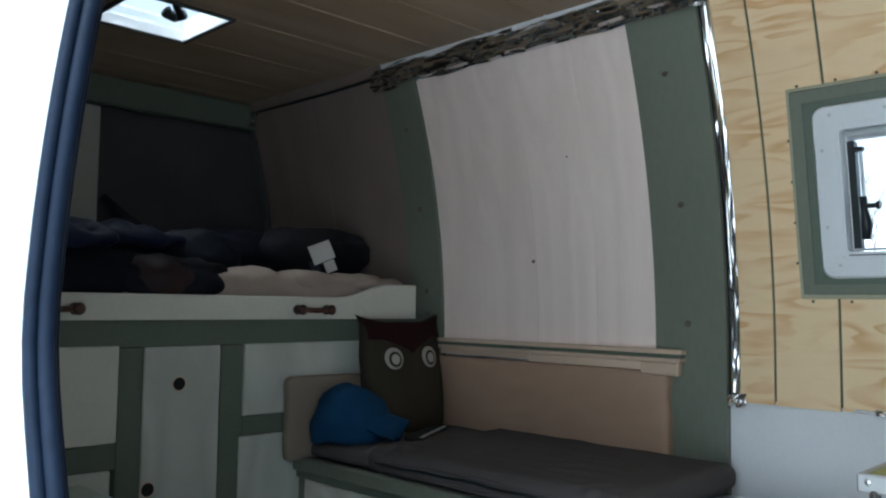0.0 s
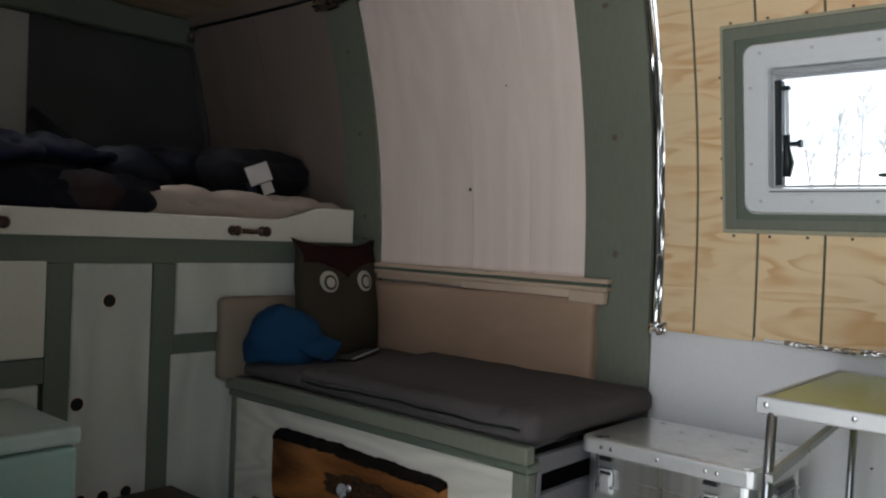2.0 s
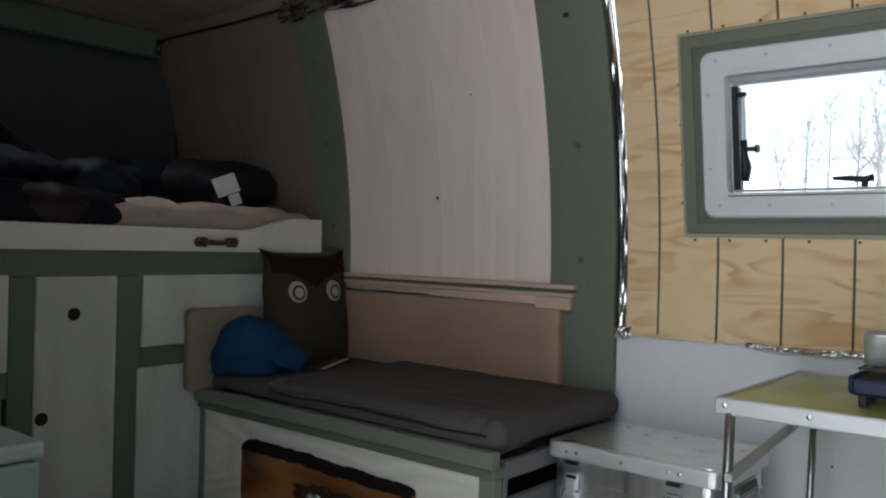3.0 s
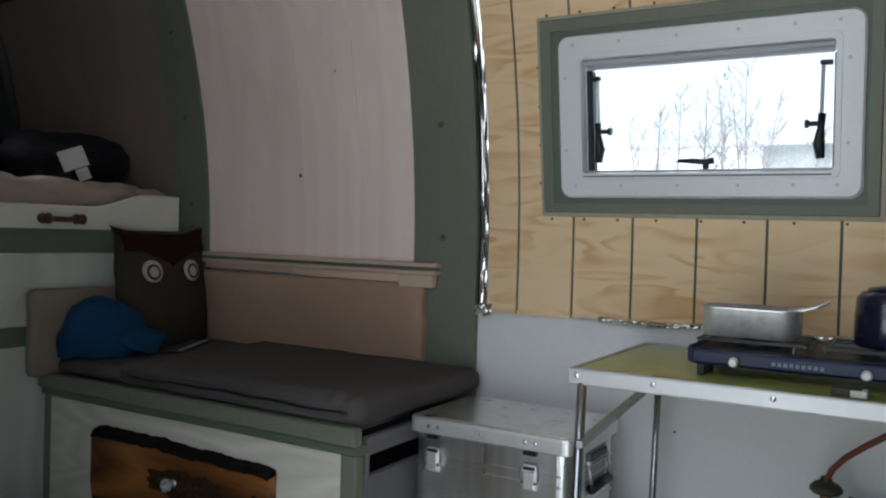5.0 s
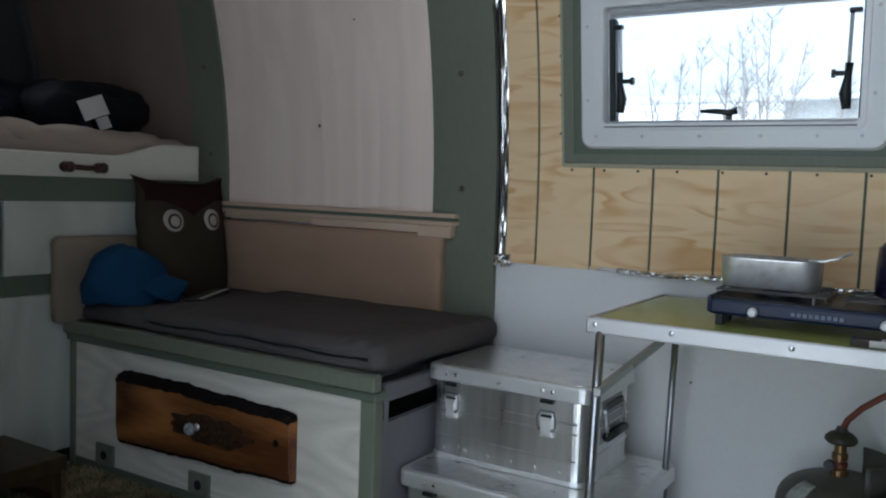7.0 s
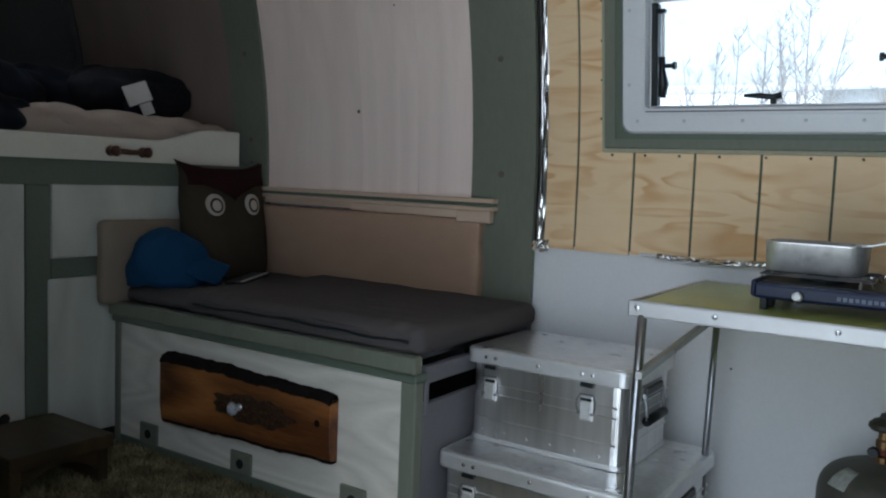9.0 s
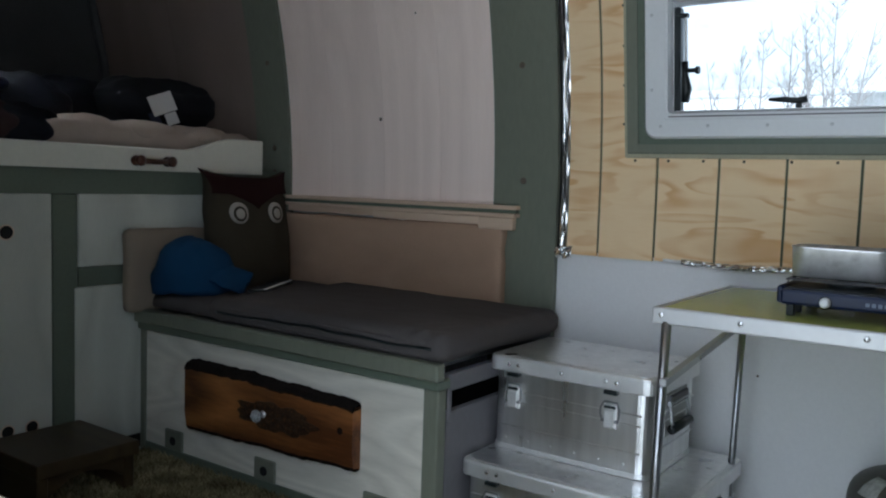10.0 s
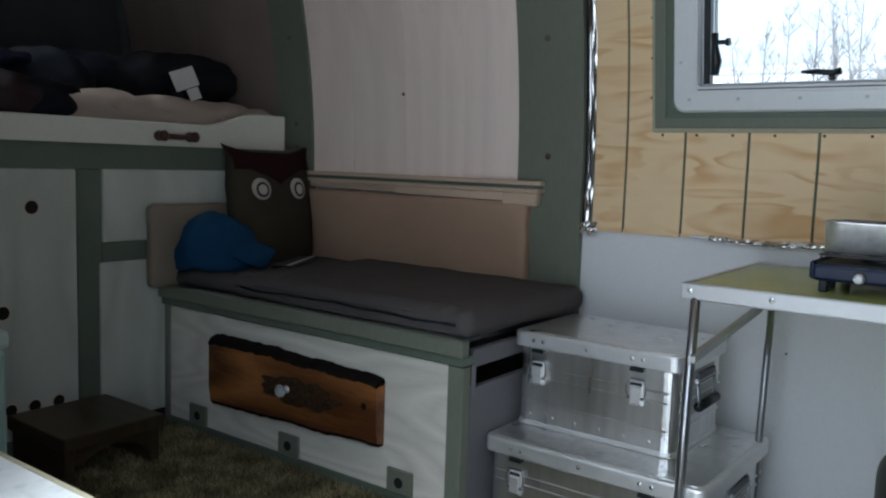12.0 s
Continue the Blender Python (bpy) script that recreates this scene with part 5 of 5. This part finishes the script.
for xc in (1.900, 2.130):
    part("burner", lathe([(0.045, 0.0), (0.045, 0.006), (0.030, 0.010), (0.028, 0.014), (0.004, 0.015)], (xc, 0.310, 0.6715), 24), BLACK, stove, "round black burner")
    for dy in (-0.085, -0.03, 0.03, 0.085):
        part("pot_support", rod([(xc - 0.100, 0.310 + dy, 0.675), (xc - 0.095, 0.310 + dy, 0.687), (xc + 0.095, 0.310 + dy, 0.687), (xc + 0.100, 0.310 + dy, 0.675)], 0.0018, 6), WIRE, stove, "dark wire support")
    part("support_frame", rod([(xc - 0.10, 0.220, 0.685), (xc + 0.10, 0.220, 0.685), (xc + 0.10, 0.400, 0.685), (xc - 0.10, 0.400, 0.685), (xc - 0.10, 0.220, 0.685)], 0.0020, 6), WIRE, stove)
    part("support_clip", rod([(xc + 0.08, 0.213, 0.685), (xc + 0.08, 0.205, 0.669)], 0.003, 6), CHROME, stove)

pan = thing("mess_tin", (1.89, 0.345, 0.687), "dull stainless oblong mess tin on the stove", "pot")


bm = bmesh.new()
loops = []
for x0, x1, y0, y1, r, z in ((1.803, 1.972, 0.250, 0.366, 0.020, 0.6892), (1.799, 1.976, 0.246, 0.370, 0.026, 0.691), (1.796, 1.979, 0.243, 0.373, 0.030, 0.745), (1.794, 1.981, 0.241, 0.375, 0.031, 0.748), (1.798, 1.977, 0.245, 0.371, 0.029, 0.748), (1.801, 1.974, 0.248, 0.368, 0.026, 0.693)):
    loops.append([bm.verts.new((x, y, z)) for x, y in oblong(x0, x1, y0, y1, r)])
for a, b in zip(loops, loops[1:]):
    for i in range(len(a)):
        bm.faces.new((a[i], a[(i + 1) % len(a)], b[(i + 1) % len(a)], b[i]))
bm.faces.new(loops[0][::-1])
bm.faces.new(loops[-1])
bmesh.ops.recalc_face_normals(bm, faces=bm.faces[:])
part("bowl", bm, STEEL, pan, "", True)
part("handle", rod([(1.960, 0.26, 0.75), (1.985, 0.26, 0.75), (2.008, 0.262, 0.757), (2.034, 0.265, 0.77)], 0.0028, 8), STEEL, pan, "thin wire handle", True)

kettle = thing("enamel_kettle", (2.14, 0.345, 0.687), "dark blue enamel kettle on the stove", "kettle")
part("body", lathe([(0.058, 0.687), (0.063, 0.691), (0.0625, 0.743), (0.060, 0.779), (0.050, 0.79), (0.001, 0.791)], (2.134, 0.31, 0.0022), 32), ENAMEL, kettle, "", True)
part("lid", lathe([(0.044, 0.79), (0.040, 0.797), (0.012, 0.802), (0.008, 0.805), (0.012, 0.815), (0.010, 0.821), (0.001, 0.822)], (2.134, 0.31, 0.0022), 24), ENAMEL, kettle, "lid with a round knob", True)
part("spout", rod([(2.195, 0.31, 0.713), (2.228, 0.31, 0.743), (2.245, 0.31, 0.778)], 0.012, 10, radii=[0.018, 0.013, 0.009]), ENAMEL, kettle, "", True)

match = thing("matchbox", (2.085, 0.17, 0.6175), "small matchbox on the green tabletop", "matchbox")
part("sleeve", block(2.052, 2.100, 0.122, 0.156, 0.6175, 0.631, 0.001), mat("dark_card", (0.06, 0.05, 0.045), 0.8, vary=0.3, scale=60, fine=200), match)
part("tray", block(2.082, 2.108, 0.1205, 0.1555, 0.6185, 0.6305, 0.001), PAPER, match, "pale card tray")

# ---- gas cylinder ----
gas = thing("gas_cylinder", (2.035, 0.47, 0.0), "grey-green gas cylinder under the table", "gas cylinder")
c = (2.035, 0.470, 0.0)
part("foot_ring", lathe([(0.105, 0.0), (0.110, 0.0), (0.110, 0.03), (0.105, 0.035)], c, 30), CYL, gas)
part("body", lathe([(0.11, 0.022), (0.135, 0.04), (0.138, 0.06), (0.138, 0.205), (0.1370, 0.218), (0.134, 0.231), (0.128, 0.244), (0.118, 0.256), (0.103, 0.266), (0.084, 0.274), (0.060, 0.280), (0.035, 0.283), (0.001, 0.284)], c, 36), CYL, gas, "", True)
part("valve", lathe([(0.018, 0.281), (0.018, 0.296), (0.013, 0.300), (0.013, 0.316), (0.016, 0.318), (0.016, 0.330), (0.012, 0.334), (0.012, 0.350), (0.015, 0.352), (0.015, 0.360)], (2.020, 0.47, 0), 14), BRASS, gas, "brass valve")
part("valve_seal", lathe([(0.0145, 0.3005), (0.0165, 0.303), (0.0165, 0.311), (0.0145, 0.3135)], (2.020, 0.47, 0), 16), HOSE, gas, "red rubber ring")
bm = bmesh.new()
grid = [[bm.verts.new((2.035 + q * math.cos(a), 0.47 + q * math.sin(a), z)) for q, z in ((0.092, 0.268), (0.094, 0.300), (0.090, 0.330))] for a in np.linspace(-1.1, 1.3, 18)]
for a, b in zip(grid, grid[1:]):
    for j in range(2):
        bm.faces.new((a[j], b[j], b[j + 1], a[j + 1]))
collar = part("collar", bm, CYL, gas, "curved sheet-metal guard", True)
mod = collar.modifiers.new("thick", "SOLIDIFY")
mod.thickness = 0.004
part("regulator", lathe([(0.014, 0.350), (0.028, 0.353), (0.033, 0.359), (0.032, 0.366), (0.024, 0.374), (0.013, 0.379), (0.010, 0.388)], (2.020, 0.47, 0), 24), GREEN_KNOB, gas, "green regulator disc")
part("valve_cap", lathe([(0.010, 0.0), (0.012, 0.016), (0.010, 0.022)], (2.003, 0.458, 0.308), 10, "Y"), BLACK, gas)
bm = bmesh.new()
grid = [[bm.verts.new((2.035 + q * math.cos(a), 0.47 + q * math.sin(a), z)) for q, z in ((0.1325, 0.2380), (0.1216, 0.2540), (0.1068, 0.2655), (0.0912, 0.2735))] for a in np.linspace(-2.52, -2.14, 8)]
for a, b in zip(grid, grid[1:]):
    for j in range(3):
        bm.faces.new((a[j], b[j], b[j + 1], a[j + 1]))
sl = part("sticker", bm, mat("scuffed_sticker", (0.30, 0.30, 0.28), 0.5, vary=0.4, scale=40, fine=120, bump=0.1), gas, "scuffed pale sticker", True)
mod = sl.modifiers.new("thick", "SOLIDIFY")
mod.thickness = 0.001
hose = part("gas_hose", rod([(2.022, 0.468, 0.384), (2.030, 0.466, 0.405), (2.055, 0.462, 0.435), (2.09, 0.455, 0.465), (2.13, 0.45, 0.495), (2.20, 0.46, 0.53), (2.30, 0.50, 0.56), (2.38, 0.60, 0.585), (2.40, 0.605, 0.63), (2.30, 0.53, 0.66), (2.262, 0.40, 0.660)], 0.0068, 10), HOSE, None, smooth=True)
tagged(hose, "orange-red gas hose from cylinder to stove", "hose")

# ---- left and floor ----
fr = thing("cool_box", (0.21, -0.88, 0.0), "mint-green upright cool box on the floor", "cool box")
part("body", block(0.008, 0.388, -1.14, -0.632, 0.0, 0.406, 0.010, 2), TEAL_BOX, fr)
part("lid", block(0.004, 0.394, -1.145, -0.626, 0.411, 0.450, 0.010, 2), MINT_LID, fr, "pale mint lid with smudges")

low = thing("low_cabinet", (0.95, -1.08, 0.0), "low worn white cabinet by the door", "cabinet")
part("body", block(0.60, 1.298, -1.185, -0.995, 0.0, 0.430, 0.004), WORN_WHITE, low)
part("top", block(0.58, 1.316, -1.185, -0.982, 0.4305, 0.450, 0.003), WORN_WHITE, low, "scuffed white top")
part("edge_strip", block(0.58, 1.316, -0.9815, -0.974, 0.4305, 0.4495, 0.002), EDGING, low, "olive-grey edge strip")
part("corner_block", block(1.2985, 1.320, -1.003, -0.976, 0.395, 0.429, 0.003), BEECH, low, "raw wooden corner block")

stool = thing("step_stool", (0.15, -0.32, 0.0), "low dark-stained wooden step stool on the rug", "stool")
part("seat", block(0.008, 0.293, -0.458, -0.178, 0.104, 0.142, 0.004, 2), DARK_WOOD, stool)
for y in (-0.436, -0.200):
    part("side_board", block(0.020, 0.280, y - 0.014, y + 0.014, 0.0, 0.103, 0.003), DARK_WOOD, stool)
bm = bmesh.new()
rows = []
for y in np.linspace(-0.421, -0.215, 20):
    s = (y + 0.318) / 0.103
    zl = 0.050 + 0.042 * (1 - s * s)
    rows.append([bm.verts.new(p) for p in ((0.262, y, zl), (0.278, y, zl), (0.278, y, 0.103), (0.262, y, 0.103))])
for a, b in zip(rows, rows[1:]):
    for i in range(4):
        bm.faces.new((a[i], b[i], b[(i + 1) % 4], a[(i + 1) % 4]))
bmesh.ops.recalc_face_normals(bm, faces=bm.faces[:])
part("apron", bm, DARK_WOOD, stool, "arched apron")

# rug: backing and pile
rug = thing("rug", (0.8, -0.4, 0.0), "shaggy yellow-brown rug covering the van floor", "rug")
part("backing", block(0.02, 1.55, -0.90, 0.050, 0.001, 0.008, 0.002), RUG_BASE, rug)
rng = np.random.default_rng(7)
cnt = 60000
xs, ys2 = rng.uniform(0.03, 1.54, cnt), rng.uniform(-0.89, 0.046, cnt)
verts = np.zeros((cnt, 3, 3))
ang, hgt, lean = rng.uniform(0, 2 * np.pi, cnt), rng.uniform(0.008, 0.022, cnt), rng.normal(0, 0.011, (cnt, 2))
w = 0.0032
verts[:, 0] = np.stack([xs - w * np.cos(ang), ys2 - w * np.sin(ang), np.full(cnt, 0.007)], 1)
verts[:, 1] = np.stack([xs + w * np.cos(ang), ys2 + w * np.sin(ang), np.full(cnt, 0.007)], 1)
verts[:, 2] = np.stack([xs + lean[:, 0], np.minimum(ys2 + lean[:, 1], 0.050), 0.007 + hgt], 1)
me = bpy.data.meshes.new("rug_surface")
me.from_pydata(verts.reshape(-1, 3).tolist(), [], np.arange(cnt * 3).reshape(-1, 3).tolist())
RUG_PILE = mat("rug_pile", (0.20, 0.150, 0.060), 1.0, vary=0.35, scale=14, fine=160, bump=0.0, spec=0.05)
nn, ll = RUG_PILE.node_tree.nodes, RUG_PILE.node_tree.links
geo, rmp = nn.new("ShaderNodeNewGeometry"), nn.new("ShaderNodeValToRGB")
rmp.color_ramp.elements[0].color, rmp.color_ramp.elements[1].color = (0.100, 0.085, 0.040, 1), (0.33, 0.285, 0.165, 1)
ll.new(geo.outputs["Random Per Island"], rmp.inputs[0])
patch, pr, mixer = nn.new("ShaderNodeTexNoise"), nn.new("ShaderNodeMapRange"), nn.new("ShaderNodeHueSaturation")
patch.inputs["Scale"].default_value, patch.inputs["Detail"].default_value = 11.0, 4.0
pr.inputs[1].default_value, pr.inputs[2].default_value, pr.inputs[3].default_value, pr.inputs[4].default_value = 0.35, 0.65, 0.55, 1.5
ll.new(nn["Texture Coordinate"].outputs["Object"], patch.inputs["Vector"])
ll.new(patch.outputs["Fac"], pr.inputs[0])
ll.new(pr.outputs[0], mixer.inputs["Value"])
ll.new(rmp.outputs[0], mixer.inputs["Color"])
ll.new(mixer.outputs[0], nn["Principled BSDF"].inputs["Base Color"])
me.materials.append(RUG_PILE)
pile = at_world(new("rug_surface", me), rug)
tagged(pile, kind="stuff")

# small marks on the lower wall
for x, z in ((1.83, 0.545), (1.66, 0.40)):
    structure(part("wall_pin", lathe([(0.003, 0.0), (0.003, 0.002), (0.001, 0.003)], (x, 0.6185, z), 8, "Y"), SCREW), "small dark screw in the painted wall", "screw")


# ---- outside ----
# out of view; works as a reflector for the upper walls
structure(part("ground", block(-400, 400, -400, 400, -0.75, -0.62, 0), GROUND), "unseen ground, made pale to bounce light into the van", "ground")
hall = thing("low_hall", (-8.0, 22.0, -0.62), "long low white hall behind the van", "building")
part("wall", block(-16, -0.95, 20.0, 28.0, -0.62, 3.25, 0.0), HALL, hall)
part("roof", block(-16.4, -0.92, 19.6, 28.4, 3.25, 3.42, 0.02), HALL_ROOF, hall, "flat grey roof edge")
shed = thing("grey_shed", (3.0, 19.0, -0.62), "grey shed behind bare trees", "building")
part("wall", block(-0.9, 7.0, 17.0, 21.0, -0.62, 2.95, 0.0), HEDGE, shed)
part("roof", block(-1.0, 7.1, 16.8, 21.2, 2.95, 3.05, 0.02), HALL_ROOF, shed, "snow-grey roof")


def bare_tree(x, y, top, lean, seed, dense):
    """A slender bare tree: one leaning stem, rising limbs in its upper half, fine twigs."""
    r = random.Random(seed)
    t = thing("bare_tree", (x, y, -0.62), "leafless tree with thin grey upright twigs", "tree", "bare trees")
    trunk, crown = bmesh.new(), bmesh.new()

    def grow(p, d, length, rad, depth):
        pts, radii, q = [p], [rad], p.copy()
        for k in range(4):
            d = (d + Vector((r.gauss(0, 0.16), r.gauss(0, 0.16), 0.12))).normalized()
            q = q + d * length / 4
            pts.append(q.copy())
            radii.append(rad * (1 - 0.16 * (k + 1)))
        rod(pts, rad, 4, crown, radii)
        for k in range(depth * 2 + r.randint(0, 1) if depth else 0):
            j = r.randint(1, 4)
            a = r.uniform(0, 2 * math.pi)
            side = d + Vector((math.cos(a), math.sin(a), r.uniform(-0.1, 0.5))) * 0.8
            grow(pts[j], side.normalized(), length * r.uniform(0.28, 0.55), max(0.0046, radii[j] * 0.7), depth - 1)

    pts, radii = [], []
    for k in range(15):
        f = k / 14
        pts.append(Vector((x + lean * f * f + 0.035 * math.sin(5 * f + seed), y + 0.05 * math.sin(4 * f + 2 * seed), -0.62 + (top + 0.62) * f)))
        radii.append(0.034 * (1 - f) ** 0.9 + 0.005)
    rod(pts, 0.03, 6, trunk, radii)
    for k in range(dense):
        f = r.uniform(0.62, 0.985)
        j = int(f * 14)
        p = pts[j].lerp(pts[min(j + 1, 14)], f * 14 - j)
        a = r.uniform(0, 2 * math.pi)
        d = Vector((0.95 * math.cos(a), 0.6 * math.sin(a), r.uniform(0.55, 1.25))).normalized()
        grow(p, d, r.uniform(0.30, 0.85) * (1.4 - f), max(0.0065, radii[j] * 0.6), 2)
    part("trunk", trunk, TWIG, t)
    part("crown", crown, TWIG, t)


for x, y, top, lean, seed, dense in ((-1.82, 12.0, 2.95, -0.40, 1, 9), (-1.70, 12.2, 3.10, -0.08, 2, 12), (-1.36, 12.0, 3.28, -0.03, 3, 13), (-1.08, 12.4, 3.42, 0.04, 4, 15),
                                     (-0.62, 12.0, 3.48, -0.14, 5, 18), (-0.45, 12.6, 3.62, -0.22, 6, 16), (-0.26, 12.0, 3.70, -0.05, 7, 24), (-0.10, 12.2, 3.45, 0.26, 8, 17),
                                     (-0.88, 12.6, 2.95, 0.10, 9, 16), (0.30, 12.8, 2.85, 0.45, 10, 10), (0.95, 13.0, 3.1, 0.2, 11, 14)):
    bare_tree(x, y, top, lean, seed, dense)
